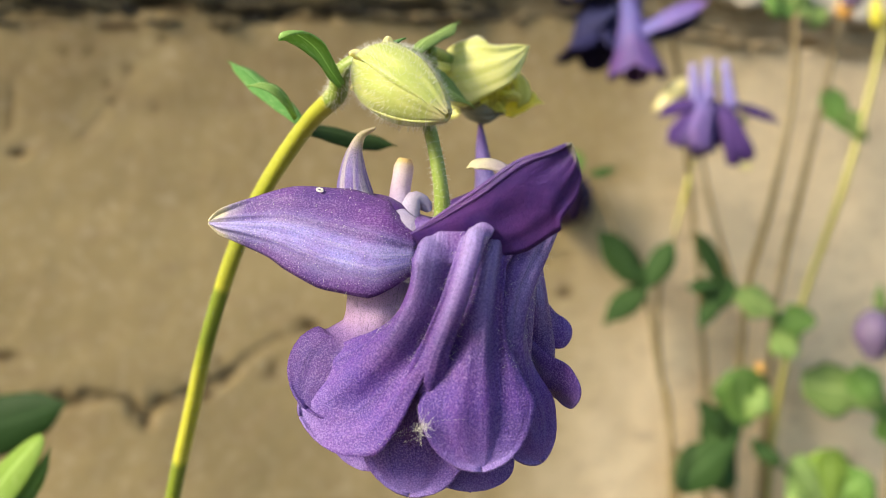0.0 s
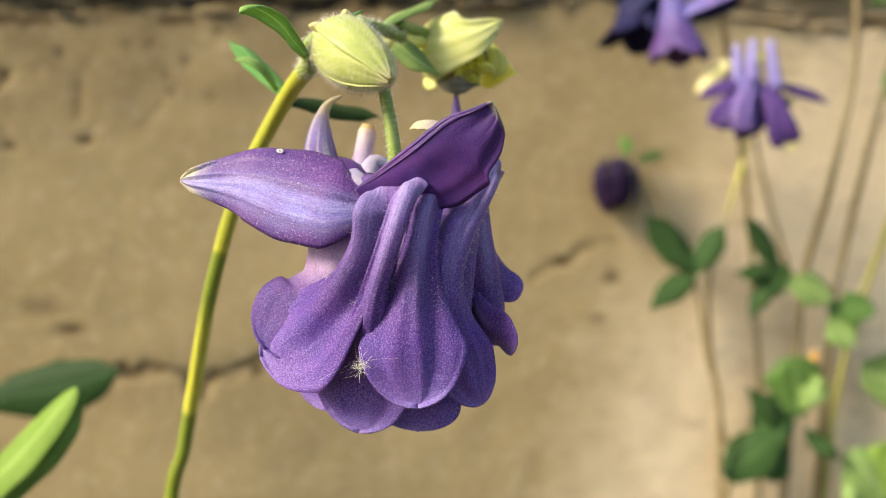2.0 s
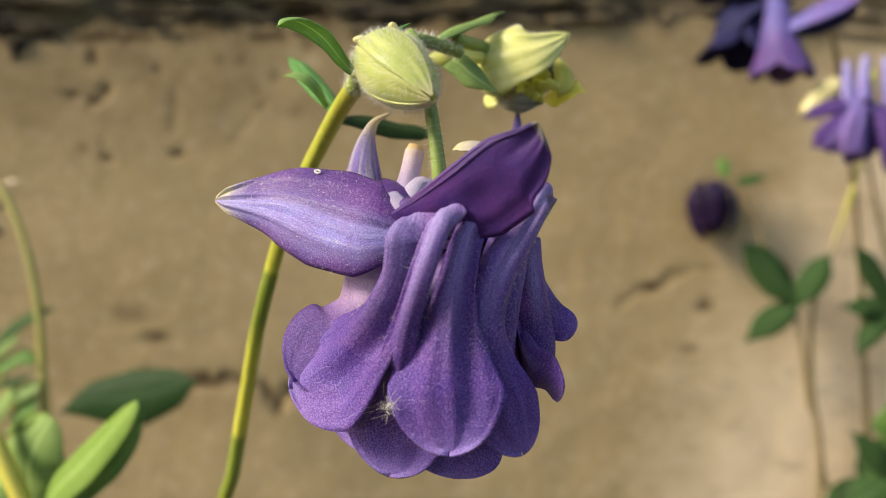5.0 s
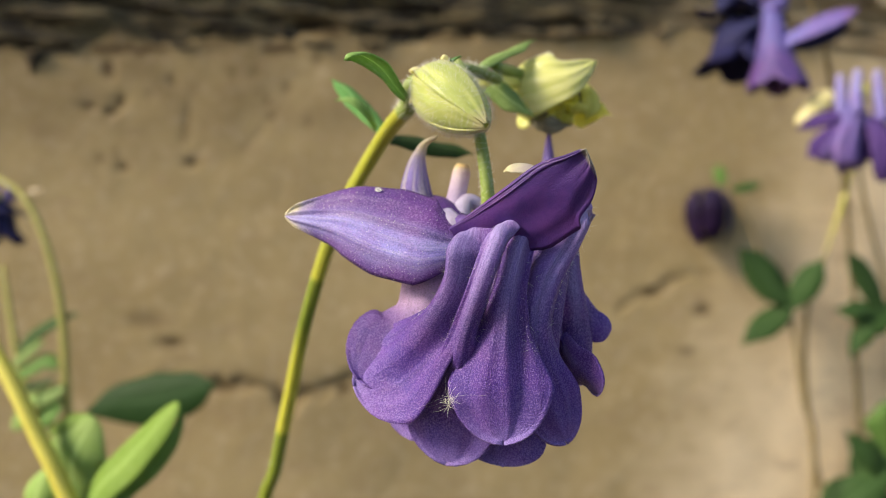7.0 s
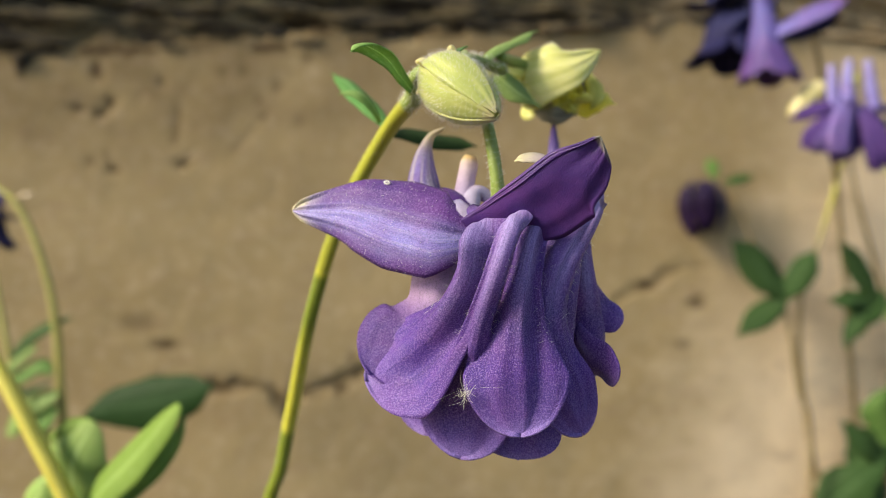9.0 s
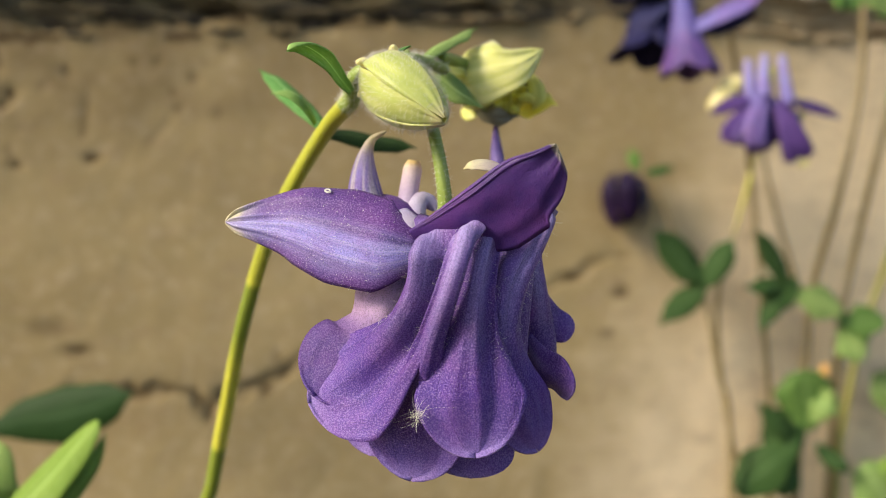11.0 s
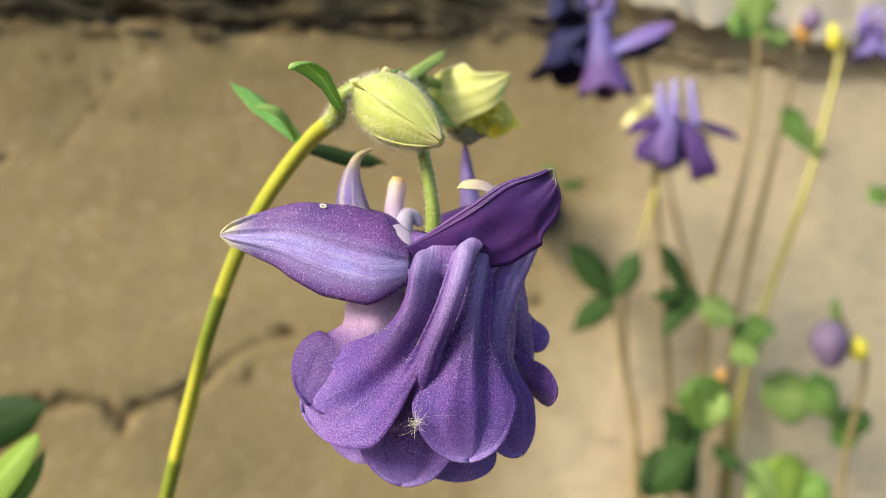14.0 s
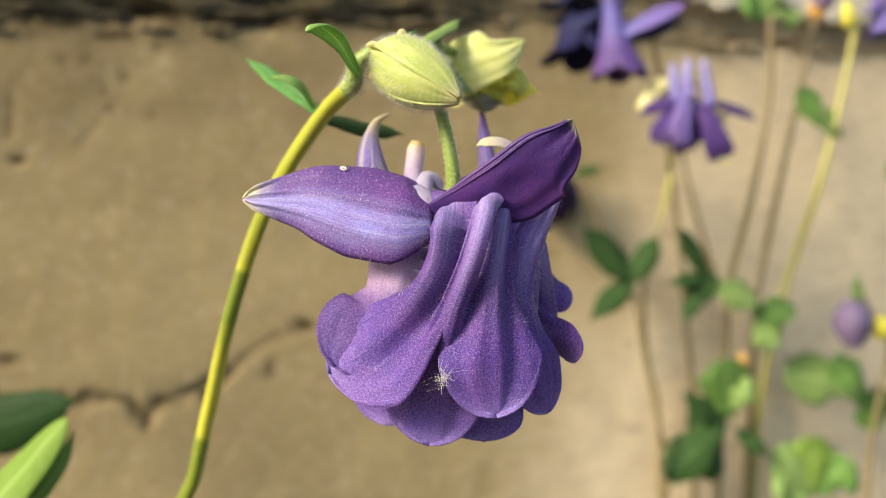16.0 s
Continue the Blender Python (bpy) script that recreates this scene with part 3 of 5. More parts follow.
# thin runs and scratches: two ends, half-width, strength
STROKES = [((-20.9, 8.0), (-21.2, 5.9), 0.20, 0.7), ((-20.6, 9.2), (-20.9, 8.0), 0.16, 0.3), ((-22.4, 9.0), (-23.1, 8.1), 0.20, 0.5), ((-17.3, 6.8), (-18.3, 5.5), 0.18, 0.5),
           ((-23.0, 6.3), (-24.2, 6.0), 0.16, 0.4), ((-25.8, 7.6), (-24.7, 7.3), 0.18, 0.7), ((-24.4, 5.2), (-24.1, 4.4), 0.16, 0.6)]

# dark gaps along the foot of the stone course: two ends, half-width, strength
CREVICES = [((-31.0, 10.2), (-27.0, 10.4), 0.28, 0.8), ((-25.8, 10.6), (-22.3, 10.95), 0.34, 1.0), ((-20.5, 11.6), (-17.8, 11.8), 0.26, 0.8), ((-20.2, 11.1), (-19.3, 11.2), 0.28, 0.8),
            ((-17.2, 11.4), (-15.8, 11.6), 0.40, 1.0), ((-15.6, 12.9), (-13.3, 12.7), 0.40, 1.0), ((-12.2, 12.6), (-10.0, 12.8), 0.34, 0.8), ((-9.5, 12.8), (-6.3, 13.1), 0.38, 0.9),
            ((-4.0, 13.8), (0.5, 14.3), 0.36, 0.8), ((2.0, 14.5), (5.0, 14.6), 0.30, 0.6), ((-29.0, 13.2), (-22.0, 12.9), 0.22, 0.6), ((-24.0, 12.0), (-18.0, 12.3), 0.18, 0.6), ((-14.0, 14.2), (-8.0, 14.4), 0.28, 0.6)]


def seg_distance(px, pz, a, b):
    ax, az, bx, bz = *a, *b
    dx, dz = bx - ax, bz - az
    k = np.clip(((px - ax) * dx + (pz - az) * dz) / (dx * dx + dz * dz), 0, 1)
    return np.hypot(px - ax - k * dx, pz - az - k * dz)


def build_wall():
    xs = np.concatenate((np.linspace(-160, -42, 40), np.arange(-40, 48, 0.2), np.linspace(50, 220, 50)))
    zs = np.concatenate((np.linspace(-51, -24, 28), np.arange(-23, 19.4, 0.2)))
    X, Z = np.meshgrid(xs, zs)
    top = np.vectorize(ledge_z)(X)
    wob = np.array([noise.fractal(Vector((x * 0.35, z * 0.35, 3)), 1.0, 2.0, 4) for x, z in zip(X.ravel(), Z.ravel())]).reshape(X.shape)
    fine = np.array([noise.noise(Vector((x * 1.6, z * 2.2, 9))) for x, z in zip(X.ravel(), Z.ravel())]).reshape(X.shape)
    relief = 0.04 * wob + 0.016 * fine
    dirt_and_shade = np.zeros_like(X)
    for path, wide, depth in ((CRACK, 0.40, 0.18), (CRACK_FAINT, 0.26, 0.07), (CRACK_RIGHT, 0.28, 0.10)):
        for a, b in zip(path, path[1:]):
            d = seg_distance(X + 0.22 * wob, Z + 0.45 * fine, a, b) / (wide * (0.75 + 0.8 * wob))
            d = np.where(d < 0, 5, d)
            g = np.exp(-np.clip(d, 0, 6) ** 2)
            dirt_and_shade = np.maximum(dirt_and_shade, g * (0.82 if wide > 0.3 else 0.5))
            relief = np.minimum(relief, relief * (1 - g) - depth * g)
    for mx, mz, sx, sz, k in MARKS:
        d = np.hypot((X - mx + 0.2 * fine) / sx, (Z - mz + 0.2 * wob) / sz)
        g = np.exp(-d ** 3)
        dirt_and_shade = np.maximum(dirt_and_shade, g * min(1.0, 1.9 * k))
        relief -= 0.12 * g * k
    for a, b, wide, k in STROKES + CREVICES:
        g = np.exp(-(seg_distance(X + 0.15 * wob, Z + 0.2 * fine, a, b) / wide) ** 2)
        dirt_and_shade = np.maximum(dirt_and_shade, g * k)
        relief -= 0.06 * g * k
    # crumbled upper edge: the plaster breaks back below the stone course
    edge = Z - (top - 0.5 + 0.7 * wob + 0.35 * fine)
    relief -= np.clip(edge, 0, 1.2) * 1.3
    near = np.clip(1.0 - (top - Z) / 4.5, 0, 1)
    dirt_and_shade = np.maximum(dirt_and_shade, np.clip(edge * 1.2, 0, 0.9))
    dirt_and_shade = np.maximum(dirt_and_shade, near * np.clip(fine * 1.6 + wob * 1.1 - 0.1, 0, 0.6))
    # Darker to the top left: stain below the course plus painted-in shade.
    stain_and_shade = np.clip(1.0 - (top - Z) / 13.0, 0, 1) ** 1.3 * np.clip(1.1 - (X + 25) / 45, 0.35, 1)
    dirt_and_shade = np.maximum(dirt_and_shade, stain_and_shade * np.clip(0.52 + 0.35 * wob, 0, 0.7))
    Y = WALL_B + WALL_A * X - relief
    verts = np.stack((X, Y, Z), -1).reshape(-1, 3) * 0.01 + np.array([0, 0, EYE])
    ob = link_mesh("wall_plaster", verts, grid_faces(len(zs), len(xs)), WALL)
    att = ob.data.attributes.new("dirt_and_shade", "FLOAT", "POINT")
    att.data.foreach_set("value", dirt_and_shade.ravel().astype(np.float32))
    # Share of painted sunlight, growing to the right and downwards.
    sun_share = np.clip((X - 8.0 + 2.5 * wob - 0.4 * Z) / 10.5, 0, 0.97)
    att = ob.data.attributes.new("right_sun_tone", "FLOAT", "POINT")
    att.data.foreach_set("value", sun_share.ravel().astype(np.float32))
    tagged(ob, "old beige plaster wall with a dark crack and pits", "wall", kind="structure")
    s = ob.modifiers.new("thickness", "SOLIDIFY")
    s.thickness, s.offset = 0.12, -1.0
    return ob


wall = build_wall()


def build_stone_course():
    """The rough dark stone course that stands over the plaster, and the pale course above it."""
    xs = np.concatenate((np.linspace(-160, -42, 30), np.arange(-40, 60, 0.25), np.linspace(62, 220, 40)))
    rows = 34
    verts, gaps = [], []
    for j in range(rows):
        f = j / (rows - 1)
        for x in xs:
            z0, z1 = ledge_z(x) - 0.9, ledge_z(x) + 3.6 - min(1.4, max(0.0, 0.12 * (x - 8)))
            z = z0 + (z1 - z0) * f
            out = 0.1 + 0.55 * noise.fractal(Vector((x * 0.2, z * 1.3, 1.5)), 0.9, 2.1, 5) + 0.3 * noise.noise(Vector((x * 0.6, z * 2.6, 4)))
            wob = noise.noise(Vector((x * 0.9, z * 0.9, 6)))
            gap = max(k * math.exp(-(float(seg_distance(x, z + 0.35 * wob, a, b)) / (wide * (1 + 0.4 * wob))) ** 2) for a, b, wide, k in CREVICES)
            gaps.append(gap)
            verts.append(P((x, wall_y(x) - out + 0.7 * gap, z)))
    ob = link_mesh("stone_course", verts, grid_faces(rows, len(xs)), STONE)
    ob.data.attributes.new("crevice", "FLOAT", "POINT").data.foreach_set("value", np.array(gaps, np.float32))
    tagged(ob, "rough dark weathered stone course along the wall", "wall", kind="structure")
    s = ob.modifiers.new("thickness", "SOLIDIFY")
    s.thickness, s.offset = 0.1, -1.0
    verts = []
    rows = 40
    for j in range(rows):
        f = (j / (rows - 1)) ** 1.6
        for x in xs:
            z0 = ledge_z(x) + 3.3 - min(1.4, max(0.0, 0.12 * (x - 8))) + 0.8 * noise.noise(Vector((x * 0.3, 0, 2)))
            z = z0 + (120 - z0) * f
            out = 1.1 + 0.3 * noise.fractal(Vector((x * 0.3, z * 0.3, 7)), 1.0, 2.0, 4)
            verts.append(P((x, wall_y(x) - out, z)))
    ob = link_mesh("wall_upper", verts, grid_faces(rows, len(xs)), WALL_UPPER)
    tagged(ob, "pale sunlit plaster above the stone course", "wall", kind="structure")
    s = ob.modifiers.new("thickness", "SOLIDIFY")
    s.thickness, s.offset = 0.1, -1.0


def upper_material():
    m, nt, b = shader("pale_plaster")
    base = mixed(nt, noise_of(nt, 30.0, None, 6.0, 0.65), (0.50, 0.42, 0.30), (0.74, 0.68, 0.56))
    nt.links.new(base, b.inputs["Base Color"])
    b.inputs["Roughness"].default_value = 0.9
    bumped(nt, b, noise_of(nt, 300.0, None, 6.0), 0.6, 0.0015)
    return m


WALL_UPPER = upper_material()
build_stone_course()

# ---- the columbine in front ----
plant = root("columbine", "violet double columbine with nodding flower, green buds and leaves", "flower")
AXIS = (0.25, 12.0)

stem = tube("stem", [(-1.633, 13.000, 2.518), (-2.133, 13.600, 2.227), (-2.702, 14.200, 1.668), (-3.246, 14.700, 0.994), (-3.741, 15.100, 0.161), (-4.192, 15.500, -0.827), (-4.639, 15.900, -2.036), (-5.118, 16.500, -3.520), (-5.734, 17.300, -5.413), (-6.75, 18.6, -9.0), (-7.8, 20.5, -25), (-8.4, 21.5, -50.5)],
            [0.165, 0.16, 0.16, 0.155, 0.155, 0.155, 0.155, 0.16, 0.165, 0.18, 0.2, 0.24], plant, STEM_SHADE_BANDS, 14, 130, "yellow-green ribbed stem")
neck = tube("neck", [(-1.748, 13.100, 2.444), (-1.617, 12.950, 2.536), (-1.480, 12.600, 2.827), (-1.045, 12.500, 3.025), (-0.569, 12.900, 3.189), (-0.061, 13.800, 3.204)], [0.165, 0.165, 0.14, 0.13, 0.12, 0.1], plant, PEDICEL, 12, 36, "hairy green neck")
pedicel = tube("pedicel", [(-0.654, 12.600, 3.212), (-0.381, 12.300, 2.759), (-0.148, 12.000, 1.993), (-0.006, 11.900, 1.375), (0.079, 11.900, 0.819), (0.100, 12.000, 0.361)], [0.1, 0.1, 0.1, 0.105, 0.115, 0.14], plant, PEDICEL, 12, 30, "downy green pedicel")

flower = ball("flower", (0.25, 12.0, 0.05), (0.55, 0.3), plant, TUBE, "nodding double violet flower")


def petal(spine, half, curl, seed, **more):
    more.setdefault("axis", AXIS)
    return sheet("petal", spine, half, curl, flower, more.pop("material", PURPLE), seed=seed, nu=21, nv=34, **more)


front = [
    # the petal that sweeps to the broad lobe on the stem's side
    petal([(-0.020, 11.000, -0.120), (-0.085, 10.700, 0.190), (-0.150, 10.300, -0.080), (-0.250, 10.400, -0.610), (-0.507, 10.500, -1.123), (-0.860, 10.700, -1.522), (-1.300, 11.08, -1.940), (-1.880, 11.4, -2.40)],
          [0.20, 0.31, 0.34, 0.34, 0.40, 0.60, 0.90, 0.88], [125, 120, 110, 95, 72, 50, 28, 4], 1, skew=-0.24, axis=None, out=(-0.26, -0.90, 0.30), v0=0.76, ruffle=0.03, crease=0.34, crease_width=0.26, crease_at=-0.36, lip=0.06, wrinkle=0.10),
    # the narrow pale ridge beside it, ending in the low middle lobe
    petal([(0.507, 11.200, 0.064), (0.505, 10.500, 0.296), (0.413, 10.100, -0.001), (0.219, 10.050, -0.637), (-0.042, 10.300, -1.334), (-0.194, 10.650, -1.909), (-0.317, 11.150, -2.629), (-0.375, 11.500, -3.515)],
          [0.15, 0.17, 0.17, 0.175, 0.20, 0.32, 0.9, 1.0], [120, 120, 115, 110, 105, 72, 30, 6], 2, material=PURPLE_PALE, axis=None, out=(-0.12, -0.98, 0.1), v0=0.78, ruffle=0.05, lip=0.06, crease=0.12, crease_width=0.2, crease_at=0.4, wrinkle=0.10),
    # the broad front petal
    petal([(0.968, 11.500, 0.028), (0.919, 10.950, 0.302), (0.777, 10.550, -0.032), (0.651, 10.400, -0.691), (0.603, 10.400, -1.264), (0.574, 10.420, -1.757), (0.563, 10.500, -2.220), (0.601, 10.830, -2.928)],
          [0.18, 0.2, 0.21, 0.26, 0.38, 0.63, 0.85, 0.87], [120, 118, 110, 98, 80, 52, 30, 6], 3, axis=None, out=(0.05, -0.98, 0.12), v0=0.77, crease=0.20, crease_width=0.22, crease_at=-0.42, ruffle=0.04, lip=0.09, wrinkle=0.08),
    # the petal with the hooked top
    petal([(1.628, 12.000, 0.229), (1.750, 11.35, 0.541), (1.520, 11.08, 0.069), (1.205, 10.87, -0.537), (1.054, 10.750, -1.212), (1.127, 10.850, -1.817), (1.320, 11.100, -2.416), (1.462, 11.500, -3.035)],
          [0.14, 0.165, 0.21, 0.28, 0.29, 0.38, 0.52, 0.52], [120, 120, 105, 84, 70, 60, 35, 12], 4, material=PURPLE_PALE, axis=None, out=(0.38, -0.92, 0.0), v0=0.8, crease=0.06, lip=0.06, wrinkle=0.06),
    # the pale tube behind the spreading sepal, which flares into the outer lobe
    petal([(-0.983, 11.900, 0.074), (-1.000, 11.500, -0.561), (-1.020, 11.350, -1.050), (-1.180, 11.320, -1.450), (-1.450, 11.300, -1.740), (-1.790, 11.380, -2.270)],
          [0.52, 0.50, 0.47, 0.60, 0.77, 0.80], [95, 85, 72, 45, 25, 8], 12, material=TUBE, axis=None, out=(-0.3, -0.95, 0.0), v0=0.76, lip=0.08, wrinkle=0.08),
    # a low lobe behind both
    petal([(-0.983, 12.100, 0.074), (-1.008, 11.850, -0.561), (-0.991, 11.750, -1.179), (-1.005, 11.750, -1.894), (-1.069, 11.850, -2.552), (-1.134, 12.000, -3.361)],
          [0.45, 0.45, 0.45, 0.48, 0.66, 0.68], [95, 85, 75, 60, 40, 15], 5, axis=None, out=(-0.3, -0.95, 0.0), v0=0.87, wrinkle=0.06),
    # lobes beyond the hooked petal
    petal([(1.486, 12.000, -0.007), (1.531, 11.900, -0.566), (1.610, 12.000, -1.131), (1.694, 12.200, -1.715), (1.701, 12.400, -2.315)], [0.2, 0.25, 0.28, 0.25, 0.2], [90, 80, 60, 50, 40], 6, axis=None, out=(0.45, -0.88, 0.0), v0=0.77),
    petal([(1.378, 12.400, -0.387), (1.573, 12.400, -0.869), (1.841, 12.500, -1.263), (2.163, 12.600, -1.389)], [0.2, 0.25, 0.27, 0.28], [70, 60, 35, 10], 7, v0=0.69, out=(0.35, -0.9, 0.1), axis=None),
    petal([(1.33, 12.0, -1.50), (1.52, 11.75, -1.80), (1.76, 11.60, -2.0), (2.02, 11.55, -2.26)], [0.16, 0.27, 0.36, 0.36], [50, 36, 24, 20], 8, v0=0.75, out=(-0.93, -0.2, 0.3), axis=None, lip=0.04),
    # the petal seen in the gap between the front and the hooked ones
    petal([(1.276, 11.900, 0.177), (1.176, 11.400, -0.375), (1.074, 11.200, -1.075), (1.022, 11.200, -1.775), (1.043, 11.400, -2.334)], [0.3, 0.34, 0.36, 0.36, 0.3], [60, 55, 50, 45, 40], 10, axis=None, out=(0.15, -0.98, 0.0), v0=0.8),
    petal([(0.330, 11.700, -0.300), (0.240, 11.200, -0.700), (0.080, 11.000, -1.318), (-0.063, 11.100, -2.018)], [0.4, 0.45, 0.45, 0.4], [50, 50, 45, 40], 11, axis=None, out=(-0.1, -0.98, 0.0), v0=0.8),
    # low lobes at the back
    petal([(0.668, 12.200, -0.765), (0.596, 11.900, -1.862), (0.539, 11.750, -2.755), (0.515, 11.700, -3.596)], [0.4, 0.5, 0.68, 0.66], [70, 60, 35, 8], 9, axis=None, out=(0.1, -0.98, 0.0), v0=0.83, ruffle=0.03, wrinkle=0.05),
]
for k, (ang, length, wide) in enumerate(((100, 2.9, 0.6), (140, 3.1, 0.62), (60, 3.0, 0.6), (20, 2.8, 0.5), (175, 2.9, 0.55), (120, 2.4, 0.5), (80, 2.4, 0.5))):
    a = radians(ang)
    d = np.array([math.cos(a), math.sin(a), 0])
    o = np.array([AXIS[0], AXIS[1], 0.25])
    r = 1.0 if k < 5 else 0.7
    petal([tuple(o + d * 0.55 * r), tuple(o + d * 0.95 * r + [0, 0, -0.5]), tuple(o + d * 1.15 * r + [0, 0, -0.55 * length]), tuple(o + d * 1.45 * r + [0, 0, -length - 0.15])],
          [0.25, 0.32, wide, wide * 0.9], [100, 80, 45, 12], 20 + k, v0=0.77)

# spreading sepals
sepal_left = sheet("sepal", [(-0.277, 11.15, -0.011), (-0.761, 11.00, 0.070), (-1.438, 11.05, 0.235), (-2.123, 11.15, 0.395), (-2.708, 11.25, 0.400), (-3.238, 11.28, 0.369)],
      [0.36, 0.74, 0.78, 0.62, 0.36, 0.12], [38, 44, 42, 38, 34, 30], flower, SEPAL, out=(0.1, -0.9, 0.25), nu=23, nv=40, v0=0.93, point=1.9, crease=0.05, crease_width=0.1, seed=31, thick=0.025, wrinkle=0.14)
sheet("sepal", [(-0.34, 10.82, 0.18), (-0.02, 10.660, 0.33), (0.55, 10.360, 0.66), (1.08, 10.120, 1.01), (1.45, 10.030, 1.17), (1.71, 10.000, 1.32)],
      [0.16, 0.36, 0.58, 0.58, 0.41, 0.20], [16, 14, 12, 12, 12, 12], flower, SEPAL_DARK, out=(0.1, -0.92, -0.34), nu=25, nv=40, v0=0.93, point=2.6, crease=0.02, seed=32, thick=0.02, wrinkle=0.10, skew=0.8)
sheet("sepal", [(-0.264, 11.900, 0.354), (-0.629, 12.000, 0.617), (-1.042, 12.300, 0.823), (-1.375, 12.700, 0.921)], [0.3, 0.35, 0.3, 0.1], [40, 40, 40, 40], flower, SEPAL_DARK, out=(0, -0.5, 0.85), v0=0.7, point=1.6, seed=33)
sheet("sepal", [(0.056, 12.300, 0.374), (0.430, 12.600, 0.731), (0.887, 13.000, 0.964), (1.406, 13.600, 1.176)], [0.3, 0.4, 0.35, 0.1], [40, 40, 40, 40], flower, SEPAL_DARK, out=(0, -0.5, 0.85), v0=0.7, point=1.6, seed=34)
sheet("sepal", [(0.25, 12.3, 0.35), (0.2, 13.2, 0.45), (0.15, 14.2, 0.5), (0.1, 15.0, 0.6)], [0.3, 0.6, 0.5, 0.1], [40, 40, 40, 40], flower, SEPAL_DARK, out=(0, 0, 1), v0=0.7, point=1.6, seed=35)
sheet("sepal_fold", [(-0.56, 11.45, 0.56), (-0.42, 11.30, 0.39), (-0.30, 11.25, 0.18)], [0.12, 0.20, 0.16], [35, 35, 35], flower, FOLD, out=(0.3, -0.9, 0.2), seed=36, nu=9, nv=12)

# spurs
tube("spur", [(-1.221, 12.300, 0.604), (-1.298, 12.450, 0.996), (-1.318, 12.550, 1.344), (-1.281, 12.600, 1.603), (-1.184, 12.650, 1.806), (-0.970, 12.650, 1.926)], [0.33, 0.27, 0.185, 0.11, 0.065, 0.02], flower, SPUR, 14, 30)
tube("spur", [(-0.565, 12.300, 0.513), (-0.571, 12.550, 0.866), (-0.540, 12.600, 1.114), (-0.518, 12.650, 1.305), (-0.499, 12.650, 1.432)], [0.2, 0.18, 0.165, 0.16, 0.10], flower, PALE_SPUR, 12, 20, bumps=0.03)
sheet("spur", [(-0.368, 12.000, 0.404), (-0.380, 12.100, 0.644), (-0.289, 12.300, 0.781), (-0.165, 12.400, 0.723), (-0.107, 12.400, 0.569)], [0.16, 0.19, 0.17, 0.14, 0.1], [100, 95, 90, 90, 90], flower, FOLD, out=(0.2, -1, 0.3), seed=43, nu=11, nv=16)
tube("spur", [(0.98, 14.5, 0.78), (0.90, 14.7, 1.40), (0.85, 14.9, 1.95), (0.83, 15.1, 2.47)], [0.28, 0.18, 0.11, 0.025], flower, FAR_PETAL, 10, 24)
sheet("petal_curl", [(1.10, 10.950, 1.02), (0.92, 11.000, 1.17), (0.72, 11.050, 1.24), (0.53, 11.100, 1.22), (0.42, 11.12, 1.14)], [0.08, 0.13, 0.15, 0.12, 0.03], [45, 55, 60, 55, 40], flower, CURL, out=(0.1, -0.6, 0.8), seed=45, nu=11, nv=22, v0=0.7, point=1.5, wrinkle=0.05)
sheet("petal_curl", [(1.801, 11.700, 0.559), (1.653, 11.700, 0.356), (1.471, 11.800, 0.082), (1.297, 12.000, -0.101)], [0.1, 0.14, 0.12, 0.1], [70, 60, 60, 60], flower, CURL, out=(0.2, -0.8, -0.3), seed=46, nu=11, nv=16)

hairs(flower, front[:4], 420, 0.14, 3, 0.6, 0.0015, lambda q: q.z > EYE - 0.016 and q.x > -0.009, 2)
hairs(sepal_left, [sepal_left], 500, 0.05, 13, 0.5, 0.002)
hairs(pedicel, [pedicel], 900, 0.08, 4, 0.3, 0.0026)
hairs(neck, [neck], 1100, 0.13, 5, 0.3, 0.003)
hairs(stem, [stem], 700, 0.05, 6, 0.3, 0.002, lambda q: q.z > EYE - 0.06)

# closed bud
bud = ball("bud", (-0.49, 11.45, 2.31), (0.22, 0.5), plant, BUD, "closed downy yellow-green bud", (1.15, -0.9, -0.88))
sepals = [bud_sepal(bud, (-1.05, 11.90, 2.74), (0.16, 10.97, 1.82), 0.475, 0.4 + k * 2 * math.pi / 5, 0.70, BUD, 1.0 + 0.3 * (k % 2), k, profile=(0.60, 0.90, 1.02, 1.05, 1.01, 0.91, 0.73, 0.46, 0.10)) for k in range(5)]
for base, turn in (((-1.12, 11.80, 2.84), (-1.27, 11.65, 2.86)), ((-0.72, 11.9, 3.02), (-0.72, 11.75, 3.12)), ((-1.14, 11.75, 2.40), (-1.24, 11.62, 2.33))):
    tube("spur_start", [base, tuple((np.array(base) + np.array(turn)) / 2 + np.array([0, 0, 0.03])), turn], [0.10, 0.075, 0.03], bud, BUD_CREAM, 10, 8)
hairs(bud, sepals, 2800, 0.12, 7, 0.3, 0.0019)
sheet("bract_tip", [(-0.98, 11.95, 2.92), (-0.70, 11.9, 3.08), (-0.46, 11.9, 3.17)], [0.06, 0.10, 0.03], [40, 40, 30], bud, BRACT, out=(0, -0.6, 0.8), v0=0.6, point=1.5, seed=48, nu=9, nv=12)

